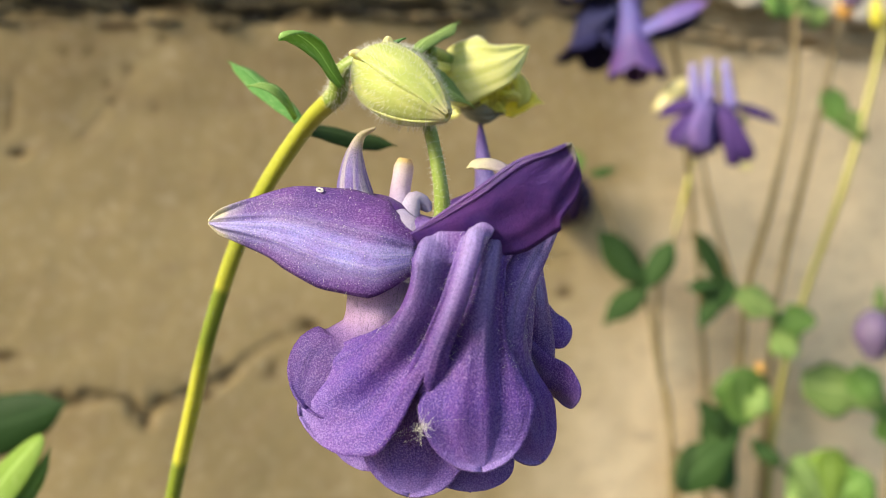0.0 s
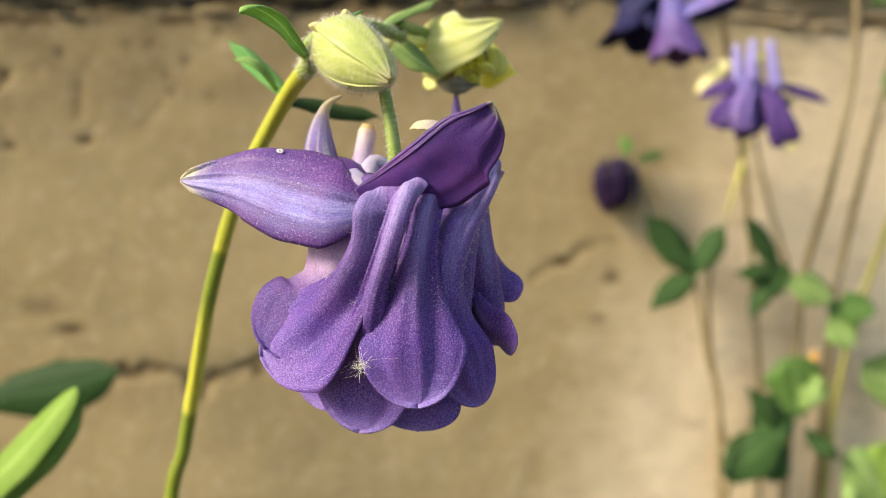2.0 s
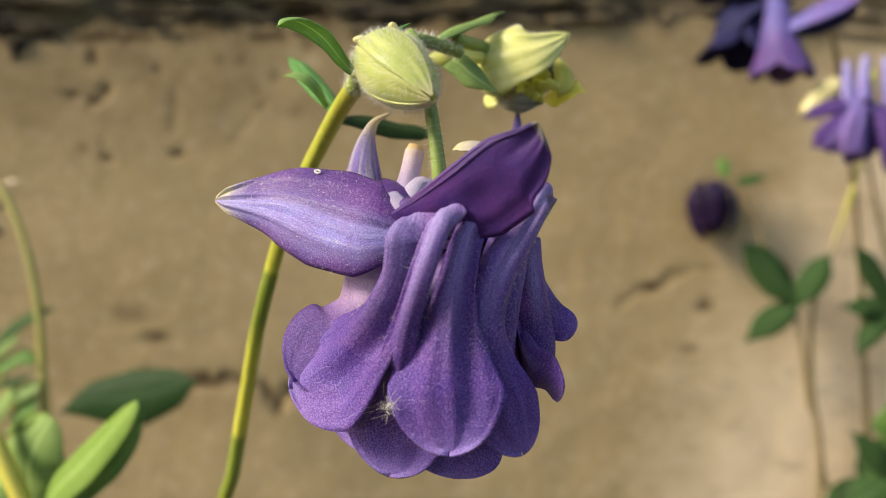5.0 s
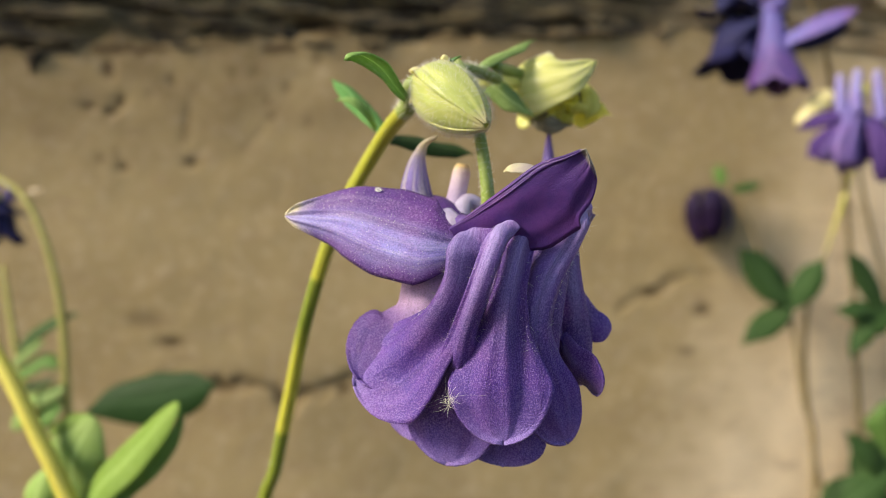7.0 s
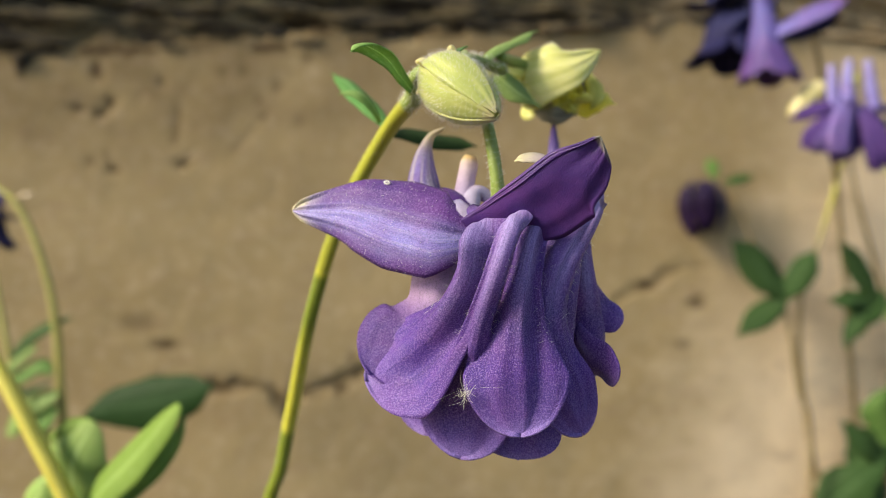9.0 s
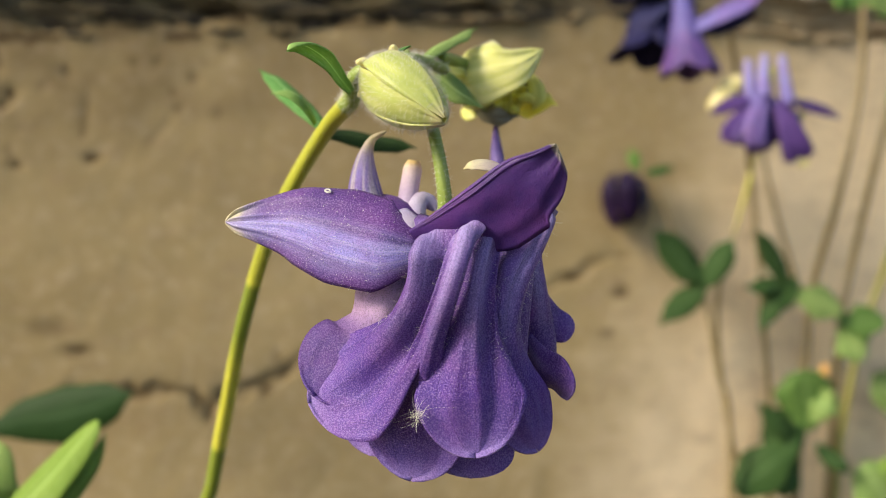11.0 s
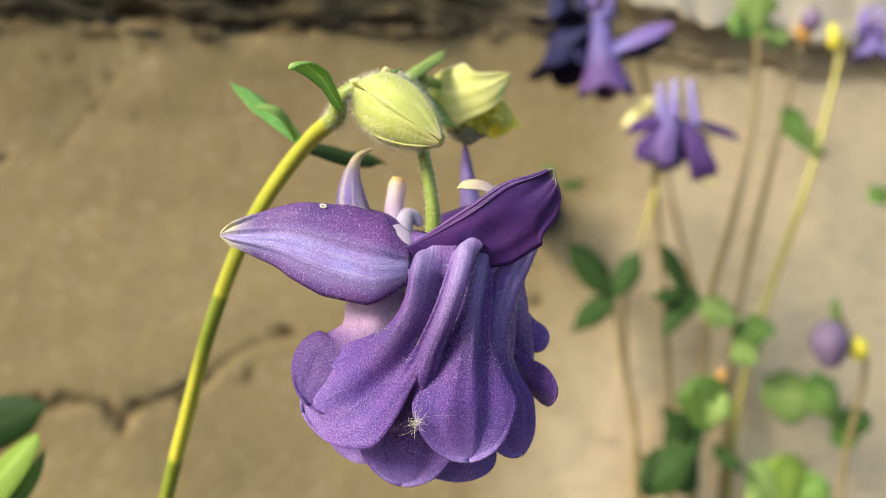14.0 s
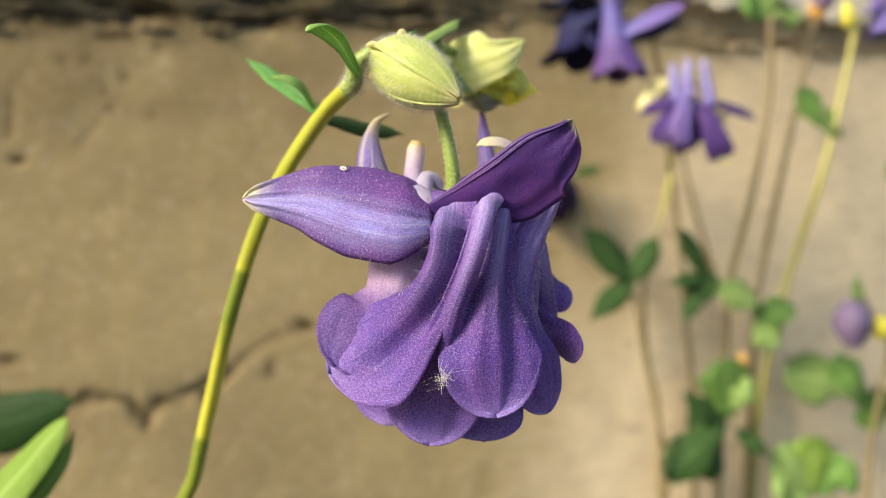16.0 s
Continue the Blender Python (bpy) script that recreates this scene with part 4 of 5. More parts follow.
# opening bud farther back
opening = ball("opening_bud", (0.941, 15.500, 3.241), (0.42, 0.6), plant, BUD_GREY, "half-open pale yellow bud with crumpled inside", (1, 0, -0.3))
more = [
    sheet("sepal", [(-0.03, 14.900, 3.41), (0.25, 14.700, 3.50), (0.645, 14.500, 3.53), (1.100, 14.500, 3.57), (1.496, 14.800, 3.723), (1.750, 15.000, 3.841)], [0.52, 0.78, 0.80, 0.58, 0.27, 0.05], [62, 58, 52, 50, 50, 50], opening, BUD_HOOD,
          out=(-0.15, -0.88, 0.42), v0=0.85, point=1.6, seed=51, nu=25, nv=30, open_base=False, wrinkle=0.10, crease=0.05, crease_width=0.2),
    sheet("sepal", [(0.165, 15.000, 3.321), (0.301, 14.600, 3.016), (0.541, 14.500, 2.830), (0.867, 14.600, 2.802)], [0.3, 0.36, 0.28, 0.1], [60, 60, 55, 50], opening, BUD_PALE, out=(-0.3, -0.9, -0.1), v0=0.7, point=1.6, seed=52, open_base=False, wrinkle=0.08),
    sheet("sepal", [(0.429, 15.000, 2.754), (0.668, 14.800, 2.595), (0.938, 14.800, 2.519), (1.295, 15.100, 2.569)], [0.13, 0.2, 0.18, 0.04], [35, 35, 35, 30], opening, BUD_GREY, out=(0, -0.92, -0.1), v0=0.75, point=1.5, seed=53, open_base=False, wrinkle=0.06),
    sheet("sepal", [(1.241, 15.900, 2.846), (1.518, 15.600, 2.906), (1.775, 15.400, 2.898), (2.074, 15.300, 2.805)], [0.2, 0.34, 0.26, 0.04], [35, 30, 25, 20], opening, BUD_GLOW, out=(0.1, -0.92, 0.35), v0=0.75, point=1.2, seed=54, open_base=False),
    sheet("sepal", [(1.528, 15.600, 3.540), (1.671, 15.300, 3.284), (1.704, 15.200, 2.979), (1.572, 15.200, 2.670)], [0.12, 0.22, 0.22, 0.08], [50, 50, 45, 40], opening, BUD_INSIDE, out=(0.5, -0.8, 0.2), v0=0.75, point=1.5, seed=55, open_base=False, wrinkle=0.05),
    sheet("sepal", [(0.154, 15.300, 2.764), (0.280, 15.100, 2.614), (0.451, 15.000, 2.557)], [0.1, 0.13, 0.08], [50, 50, 50], opening, BUD_PALE, out=(-0.2, -0.9, 0.1), v0=0.6, seed=56, open_base=False),
]
rng = random.Random(9)
for k in range(13):
    c = Vector((1.147, 14.950, 2.876)) + Vector((rng.uniform(-0.36, 0.36), rng.uniform(-0.12, 0.12), rng.uniform(-0.22, 0.22)))
    a = rng.uniform(0, 6.3)
    d = Vector((0.16 * math.cos(a), -0.04, 0.16 * math.sin(a)))
    sheet("inner_petal", [tuple(c - d + Vector((0, 0.12, 0))), tuple(c), tuple(c + d)], [0.08, 0.13, 0.08], [60, 75, 60], opening, BUD_INSIDE, out=(0.5 * math.sin(a), -0.85, 0.5 * math.cos(a)), seed=60 + k, nu=9, nv=9, v0=0.5, ruffle=0.06)
tube("bract_base", [(-0.631, 13.900, 3.122), (-0.430, 14.000, 3.164), (-0.154, 14.200, 3.249), (0.184, 14.600, 3.313)], [0.07, 0.17, 0.19, 0.12], plant, BUD_PALE, 12, 16, "swollen pale green bract base")
hairs(opening, more[:2], 500, 0.07, 8, 0.35, 0.003)

# bracts and small leaves on the front plant
sheet("leaf", [(-1.474, 12.200, 2.511), (-1.619, 11.900, 2.696), (-1.781, 11.500, 2.934), (-1.965, 11.100, 3.020), (-2.123, 10.900, 2.981), (-2.162, 10.850, 2.865)], [0.07, 0.12, 0.145, 0.15, 0.14, 0.11], [45, 50, 55, 60, 60, 60], plant, BRACT_PALE, out=(-0.6, -0.5, 0.6), v0=0.88, point=2.2, seed=61, nu=13, nv=28)
sheet("leaf", [(-2.413, 14.100, 2.244), (-2.689, 14.300, 2.567), (-3.248, 14.900, 3.065), (-3.748, 15.400, 3.488), (-4.150, 15.800, 3.740)], [0.1, 0.2, 0.26, 0.17, 0.03], [30, 35, 35, 35, 30], plant, BRACT, out=(0.3, -0.7, 0.6), v0=0.8, point=1.5, seed=62)
sheet("leaf", [(-2.406, 13.700, 2.251), (-2.516, 13.500, 2.526), (-2.712, 13.400, 2.720), (-2.967, 13.400, 2.798), (-3.212, 13.500, 2.774)], [0.08, 0.13, 0.14, 0.1, 0.03], [40, 45, 50, 50, 40], plant, BRACT_PALE, out=(0.3, -0.6, 0.7), v0=0.8, point=1.6, seed=63)
sheet("leaf", [(-2.398, 14.200, 2.109), (-2.051, 14.600, 2.174), (-1.614, 15.000, 2.127), (-1.177, 15.400, 2.097), (-0.771, 15.600, 2.011)], [0.08, 0.24, 0.28, 0.22, 0.04], [30, 35, 35, 35, 30], plant, LEAF_DARK, out=(0.0, -0.8, 0.55), v0=0.8, point=1.6, seed=64)
sheet("leaf", [(-0.45, 13.05, 3.15), (-0.18, 13.8, 3.65), (0.15, 14.6, 4.05), (0.457, 15.44, 4.42)], [0.1, 0.2, 0.2, 0.04], [45, 45, 45, 40], plant, LEAF_PALE, out=(-0.2, -0.7, 0.6), v0=0.7, point=1.5, seed=65)
sheet("leaf", [(-0.535, 14.000, 3.152), (-0.188, 13.900, 3.104), (0.181, 13.900, 2.818), (0.691, 14.000, 2.488)], [0.12, 0.22, 0.22, 0.04], [40, 40, 40, 40], plant, LEAF_PALE, out=(-0.2, -0.8, 0.4), v0=0.7, point=1.5, seed=66)
tube("bud_stalk", [(-0.102, 13.700, 3.414), (0.037, 14.300, 3.486), (0.238, 15.000, 3.485)], [0.1, 0.12, 0.2], plant, PEDICEL, 10, 14)

# tiny things caught on the flower
def build_fluff():
    c = Vector((-0.194, 10.50, -2.375))
    rng = random.Random(5)
    verts, faces = [], []
    for k in range(75):
        d = Vector((rng.gauss(0, 0.8), -abs(rng.gauss(0, 0.4)), rng.gauss(0, 1.0))).normalized()
        bend = Vector((rng.gauss(0, 1), rng.gauss(0, 0.3), rng.gauss(0, 1))) * (0.06 if k > 6 else 0.16)
        size = rng.uniform(0.04, 0.14) if k > 3 else rng.uniform(0.2, 0.3)
        o = c + Vector((rng.gauss(0, 0.025), 0, rng.gauss(0, 0.05)))
        e = d.cross(Vector((0.1, 1, 0.2))).normalized() * 0.0017
        m = len(verts)
        for j in range(7):
            w = j / 6
            q = o + d * size * w + bend * w * w + Vector((math.sin(5 * w + k), 0, math.cos(6 * w + k))) * 0.012 * w
            verts += [P(q - e), P(q + e), P(q + Vector((0, -0.002, 0)))]
        for j in range(6):
            a = m + 3 * j
            faces += [(a, a + 1, a + 4, a + 3), (a + 1, a + 2, a + 5, a + 4), (a + 2, a, a + 3, a + 5)]
    ob = link_mesh("seed_fluff", verts, faces, HAIR)
    tagged(ob, "small tuft of white seed fluff caught on the petals", "fluff")


build_fluff()


def build_speck():
    goal = Vector(P((-1.64, 11.45, 0.80)))
    spot = min(sepal_left.data.vertices, key=lambda q: (q.co - goal).length)
    n = spot.normal if spot.normal.y < 0 else -spot.normal
    c = (spot.co - Vector((0, 0, EYE))) * 100 + n * 0.03
    e = n.orthogonal().normalized()
    g = n.cross(e)
    verts, faces = [], []
    for i in range(18):
        a = 2 * math.pi * i / 18
        for j in range(8):
            b = 2 * math.pi * j / 8
            r = 0.036 + 0.014 * math.cos(b)
            verts.append(P(c + (e * math.cos(a) + g * math.sin(a) * 1.3) * r + n * 0.014 * math.sin(b)))
    faces = grid_faces(18, 8, True) + [(17 * 8 + j, 17 * 8 + (j + 1) % 8, (j + 1) % 8, j) for j in range(8)]
    ob = link_mesh("insect_egg", verts, faces, HAIR)
    tagged(ob, "tiny pale ring-shaped insect egg on the sepal", "egg")


build_speck()

# ---- the plant close by, at the lower edge ----
near_plant = root("leafy_columbine", "leafy columbine stem with fresh green leaves", "plant")
tube("stem", [(-18.567, 20.000, -0.460), (-16.785, 19.600, -2.214), (-15.127, 19.300, -4.040), (-13.883, 19.100, -5.731), (-12.756, 19.000, -7.389), (-10.2, 19.0, -12), (-9.0, 20, -30), (-9.2, 21, -50.5)], [0.16, 0.2, 0.23, 0.24, 0.25, 0.25, 0.26, 0.28], near_plant, STEM, 12, 60, "thick yellow-green stem")
fresh = sheet("leaf", [(-12.60, 19.3, -8.10), (-11.85, 19.15, -7.05), (-10.90, 19.1, -6.10), (-10.05, 19.1, -5.15), (-9.45, 19.1, -4.50)], [0.25, 0.60, 0.66, 0.50, 0.22], [20, 24, 26, 30, 35], near_plant, LEAF_FRESH, out=(-0.35, -0.85, 0.38), v0=0.88, seed=71, nu=15, nv=26, crease=0.03)
# Folded lower half: its shade is put in by a darker leaf green.
sheet("leaf_half", [(-12.2, 19.3, -8.3), (-11.15, 19.2, -7.25), (-10.25, 19.15, -6.45), (-9.65, 19.15, -5.65), (-9.27, 19.15, -4.75)], [0.2, 0.28, 0.26, 0.20, 0.05], [15, 20, 20, 20, 15], fresh, LEAF, out=(0.45, -0.8, -0.3), v0=0.85, point=1.8, seed=75, nu=11, nv=22)
sheet("leaf", [(-13.25, 19.9, -8.063), (-13.15, 19.7, -7.2), (-13.0, 19.6, -6.3), (-12.45, 19.7, -5.25)], [0.4, 0.85, 0.98, 0.60], [25, 30, 30, 30], near_plant, LEAF_SILVER, out=(0.2, -0.85, 0.4), v0=0.62, seed=72, crease=0.05)
sheet("leaf", [(-14.1, 19.85, -5.85), (-13.4, 19.8, -5.42), (-12.65, 19.85, -5.15)], [0.16, 0.26, 0.12], [30, 30, 30], near_plant, LEAF_FRESH, out=(0.1, -0.7, 0.6), v0=0.6, point=1.6, seed=76, open_base=False)
sheet("leaf", [(-14.4, 20.0, -8.6), (-14.35, 19.8, -7.7), (-14.1, 19.9, -6.95)], [0.4, 0.5, 0.3], [25, 30, 30], near_plant, LEAF_SILVER, out=(0.1, -0.85, 0.4), v0=0.5, seed=73)

back_plant = root("tall_columbine", "tall thin columbine stem with leaves and a violet flower", "plant")
tube("stem", [(-26.464, 30.500, 3.4), (-25.3, 30.500, 2.75), (-23.9, 30.500, 1.85), (-22.75, 30.55, -0.2), (-21.95, 30.7, -3.2), (-21.729, 31.000, -7.019), (-21.339, 31.200, -11.142), (-20.5, 31.5, -20), (-20, 32, -50.5)], [0.12, 0.13, 0.14, 0.16, 0.18, 0.2, 0.22, 0.25, 0.3], back_plant, FAR_STEM_GREEN, 10, 50)
tube("side_stem", [(-25.774, 31.500, -1.237), (-24.949, 31.300, -4.117), (-24.052, 31.200, -6.683), (-22.002, 31.200, -9.395)], [0.12, 0.15, 0.17, 0.2], back_plant, FAR_STEM_GREEN, 10, 24)
sheet("leaf", [(-20.85, 31.0, -7.85), (-19.3, 31.0, -7.25), (-17.3, 31.0, -6.95), (-15.5, 31.0, -6.4), (-14.25, 31.0, -5.95)], [0.15, 0.85, 1.25, 0.85, 0.10], [20, 25, 25, 25, 20], back_plant, LEAF_DEEP, out=(0.0, -0.98, 0.1), v0=0.8, point=1.7, seed=74, nu=15, nv=26, open_base=False)
for k, (line, half, mat) in enumerate((
        ([(-24.3, 30.8, -5.2), (-23.4, 30.8, -4.3), (-22.3, 30.8, -3.65), (-21.1, 30.8, -3.2)], [0.2, 0.36, 0.34, 0.08], LEAF_DARK),
        ([(-24.3, 30.6, -5.8), (-23.5, 30.6, -5.05), (-22.75, 30.6, -4.55)], [0.3, 0.36, 0.2], LEAF_PALE),
        ([(-24.3, 30.7, -6.3), (-23.3, 30.6, -5.75), (-22.6, 30.6, -5.4), (-21.95, 30.6, -5.75)], [0.3, 0.42, 0.42, 0.3], LEAF),
        ([(-23.8, 30.35, -6.8), (-22.7, 30.35, -6.45), (-21.75, 30.35, -6.05)], [0.16, 0.2, 0.08], LEAF_DEEP),
        ([(-23.5, 30.5, -7.25), (-22.5, 30.45, -6.95), (-21.5, 30.45, -6.6)], [0.4, 0.55, 0.35], LEAF_PALE),
        ([(-23.0, 30.5, -8.3), (-22.2, 30.5, -7.6), (-21.6, 30.5, -7.2)], [0.5, 0.62, 0.35], LEAF),
        ([(-23.9, 30.3, -8.6), (-23.3, 30.3, -7.6), (-22.7, 30.3, -6.9)], [0.4, 0.5, 0.3], LEAF_SILVER))):
    sheet("leaf", line, half, [25, 30, 25], back_plant, mat, out=(0.1, -0.75, 0.55), v0=0.6, seed=80 + k, open_base=False)
sheet("bract", [(-23.95, 30.5, 2.1), (-23.4, 30.4, 2.3), (-22.8, 30.4, 2.25)], [0.12, 0.2, 0.1], [30, 30, 30], back_plant, FAR_STEM, out=(0.1, -0.8, 0.5), v0=0.6, seed=89)


def far_flower(parent, top, size, seed, spur_up, materials, spread):
    """A nodding columbine bell: petals hang from the top, spurs stand up behind them."""
    rng = random.Random(seed)
    o = np.array(top, float)
    head = ball("flower", tuple(o), (0.28 * size, 0.25 * size), parent, FAR_STEM_GREEN)
    for k in range(5):
        a = 2 * math.pi * (k + rng.uniform(-0.15, 0.15)) / 5 + 0.5 * seed
        d = np.array([math.cos(a), math.sin(a), 0])
        dn = np.array([0, 0, -1])
        sheet("petal", [tuple(o + d * 0.3 * size), tuple(o + d * 0.62 * size + dn * 0.5 * size), tuple(o + d * 0.8 * size + dn * 1.15 * size), tuple(o + d * (1.15 + rng.uniform(-0.15, 0.25)) * size + dn * rng.uniform(1.55, 1.95) * size)],
              [0.2 * size, 0.36 * size, 0.52 * size, 0.5 * size], [80, 60, 45, 40], head, materials[0], axis=(o[0], o[1]), seed=seed * 10 + k, nu=9, nv=14, v0=0.65)
        tube("spur", [tuple(o + d * 0.45 * size), tuple(o + d * 0.5 * size + np.array([0, 0, 0.55 * size * spur_up])), tuple(o + d * 0.42 * size + np.array([0, 0, 1.05 * size * spur_up])), tuple(o + d * 0.24 * size + np.array([0, 0, 1.35 * size * spur_up]))],
             [0.22 * size, 0.17 * size, 0.12 * size, 0.07 * size], head, materials[1], 8, 14)
    for k in range(5):
        a = 2 * math.pi * (k + 0.5 + rng.uniform(-0.12, 0.12)) / 5 + 0.5 * seed
        d = np.array([math.cos(a), math.sin(a), 0])
        droop = rng.uniform(-0.25, 0.55) * spread
        sheet("sepal", [tuple(o + d * 0.3 * size), tuple(o + d * 0.9 * size * spread + np.array([0, 0, -0.1 - 0.3 * droop]) * size), tuple(o + d * 1.5 * size * spread + np.array([0, 0, -0.2 - droop]) * size), tuple(o + d * 2.0 * size * spread + np.array([0, 0, -0.2 - 1.3 * droop]) * size)],
              [0.2 * size, 0.42 * size, 0.4 * size, 0.08 * size], [30, 30, 30, 30], head, materials[0], out=(0, 0, 1), seed=seed * 20 + k, nu=9, nv=14, v0=0.7, point=1.6)
    return head


far_flower(back_plant, (-25.35, 30.5, 1.75), 1.15, 5, 0.5, (FAR_NAVY_BLUE, FAR_BLUE), spread=0.6)


# ---- columbines along the wall ----
def leaflet(parent, base, tip, half, material, seed, out=(0.0, -0.9, 0.4), lobes=2):
    half = half * (1.4 if lobes else 1.05)
    a, b = np.array(base, float), np.array(tip, float)
    rng = random.Random(seed)
    m1 = a + (b - a) * 0.38 + np.array([0, rng.uniform(-0.3, 0.1), rng.uniform(-0.1, 0.3)])
    m2 = a + (b - a) * 0.72 + np.array([0, rng.uniform(-0.4, 0.1), rng.uniform(-0.1, 0.25)])
    return sheet("leaf", [tuple(a), tuple(m1), tuple(m2), tuple(b)], [half * 0.35, half * 0.85, half, half * 0.7], [15, 22, 26, 26], parent, material, out=out, nu=13, nv=22,
                 v0=0.55 if lobes else 0.3, point=0 if lobes else 1.7, seed=seed, lobes=lobes, lobe_depth=0.24, crease=0.08, ruffle=0.16, open_base=False)


plant_x = root("wall_columbine", "columbine with a violet flower and dark leaves against the wall", "plant", "columbines along the wall")
x_flower = ball("flower", (13.95, 40.3, 7.15), (0.62, 0.45), plant_x, FAR_PETAL, "violet flower with dark spreading sepals")
for k, (line, half, mat) in enumerate((
        ([(13.65, 39.75, 7.7), (13.4, 39.2, 6.6), (13.05, 38.9, 5.5), (12.9, 39.0, 4.85)], [0.36, 0.58, 0.92, 1.02], FAR_PETAL),
        ([(14.35, 39.85, 7.3), (14.85, 39.5, 6.2), (15.3, 39.45, 5.1), (15.65, 39.7, 4.3)], [0.40, 0.62, 0.85, 0.86], FAR_DARK),
        ([(14.9, 40.3, 7.3), (15.3, 40.5, 6.6), (15.6, 40.7, 5.9), (15.75, 41.0, 5.2)], [0.3, 0.45, 0.5, 0.4], FAR_PETAL),
        ([(13.9, 41.0, 7.2), (13.9, 41.4, 6.2), (14.0, 41.6, 5.3), (14.1, 41.6, 4.9)], [0.4, 0.6, 0.7, 0.6], FAR_DARK),
        ([(14.05, 40.3, 7.4), (14.2, 40.0, 6.4), (14.3, 40.0, 5.6), (14.35, 40.1, 5.2)], [0.4, 0.6, 0.7, 0.6], FAR_DARK),
        ([(13.1, 40.4, 7.2), (12.8, 40.6, 6.3), (12.6, 40.8, 5.6), (12.5, 41.0, 5.2)], [0.3, 0.45, 0.5, 0.4], FAR_DARK))):
    sheet("petal", line, half, [80, 62, 50, 40], x_flower, mat, out=(0.1, -0.95 if line[0][1] < 40.5 else 0.95, 0.1), seed=210 + k, nu=15, nv=20, v0=0.9, wrinkle=0.26, ruffle=0.26, crease=0.12, lip=-0.12)
for k, (line, size) in enumerate((([(13.15, 40.0, 7.2), (13.05, 40.0, 8.3), (13.0, 40.05, 9.35)], 0.27), ([(13.7, 39.8, 7.4), (13.72, 39.9, 8.5), (13.78, 40.0, 9.55)], 0.28),
                                  ([(15.0, 40.2, 7.1), (14.85, 40.3, 8.3), (14.75, 40.4, 9.6)], 0.30), ([(14.25, 41.0, 7.2), (14.2, 41.2, 8.2), (14.1, 41.3, 9.0)], 0.26))):
    tube("spur", line, [1.3 * size, 1.05 * size, 0.7 * size], x_flower, FAR_SPUR, 10, 16)
for k, (line, half) in enumerate((([(13.4, 39.8, 7.35), (12.5, 39.6, 7.25), (11.7, 39.6, 6.95), (10.95, 39.6, 6.55)], [0.25, 0.42, 0.36, 0.05]), ([(13.1, 39.6, 6.75), (12.4, 39.3, 6.3), (11.85, 39.2, 5.75), (11.4, 39.2, 5.1)], [0.25, 0.42, 0.40, 0.1]),
                                  ([(15.3, 40.4, 7.35), (16.2, 40.7, 7.15), (17.1, 40.9, 6.9), (18.0, 41.1, 6.45)], [0.22, 0.34, 0.30, 0.05]), ([(14.2, 41.2, 7.2), (14.6, 42.2, 7.2), (15.0, 43.0, 6.9)], [0.3, 0.5, 0.1]))):
    sheet("sepal", line, half, [30, 28, 26, 20], x_flower, FAR_DARK, out=(0.0, -0.92, 0.35), seed=220 + k, nu=9, nv=14, v0=0.75, point=1.7)
for k in range(5):
    tube("stamen", [(15.3 + 0.08 * k, 39.85 + 0.05 * (k % 2), 4.6), (15.4 + 0.1 * k, 39.85, 3.95 + 0.06 * (k % 3))], [0.07, 0.09], x_flower, BUD_CREAM, 6, 5)
leaflet(plant_x, (15.3, 41.0, 6.2), (16.2, 41.2, 6.9), 0.3, LEAF, 104, lobes=0)
tube("stem", [(13.961, 40.200, 7.542), (14.554, 41.200, 9.123), (14.492, 42.500, 8.130), (17.132, 52.500, 6.134), (15.846, 52.200, 1.449), (14.656, 51.900, -2.395), (14.685, 52.000, -6.992), (15.508, 52.400, -12.434), (15.962, 52.600, -17.108), (11.0, 50.8, -35), (10.5, 50.6, -50.5)], [0.13, 0.12, 0.12, 0.12, 0.13, 0.15, 0.17, 0.19, 0.22, 0.25, 0.3], plant_x, FAR_STEM_YELLOW, 10, 70)
tube("side_stem", [(17.599, 52.700, 6.553), (18.338, 53.100, 3.457), (19.363, 53.700, 0.318), (20.610, 54.300, -3.293)], [0.12, 0.14, 0.16, 0.18], plant_x, FAR_STEM, 9, 24)
side_bud = ball("bud", (11.95, 40.450, 7.75), (0.36, 0.8), plant_x, BUD_CREAM, "pale cream bud", (0.55, 0, 1))
for k in range(5):
    bud_sepal(side_bud, (12.80, 40.6, 8.50), (11.10, 40.3, 6.95), 0.50, k * 2 * math.pi / 5, 0.75, BUD_CREAM, 1.0, k)
leaflet(plant_x, (13.361, 49.700, -2.312), (9.983, 49.300, 1.040), 1.25, LEAF_DARK, 101, lobes=0)
leaflet(plant_x, (13.207, 49.700, -2.523), (15.063, 50.100, 0.600), 0.95, LEAF_DARK, 102, lobes=0)
leaflet(plant_x, (13.359, 49.700, -2.244), (10.386, 49.400, -4.818), 0.95, LEAF_DARK, 103, lobes=0)

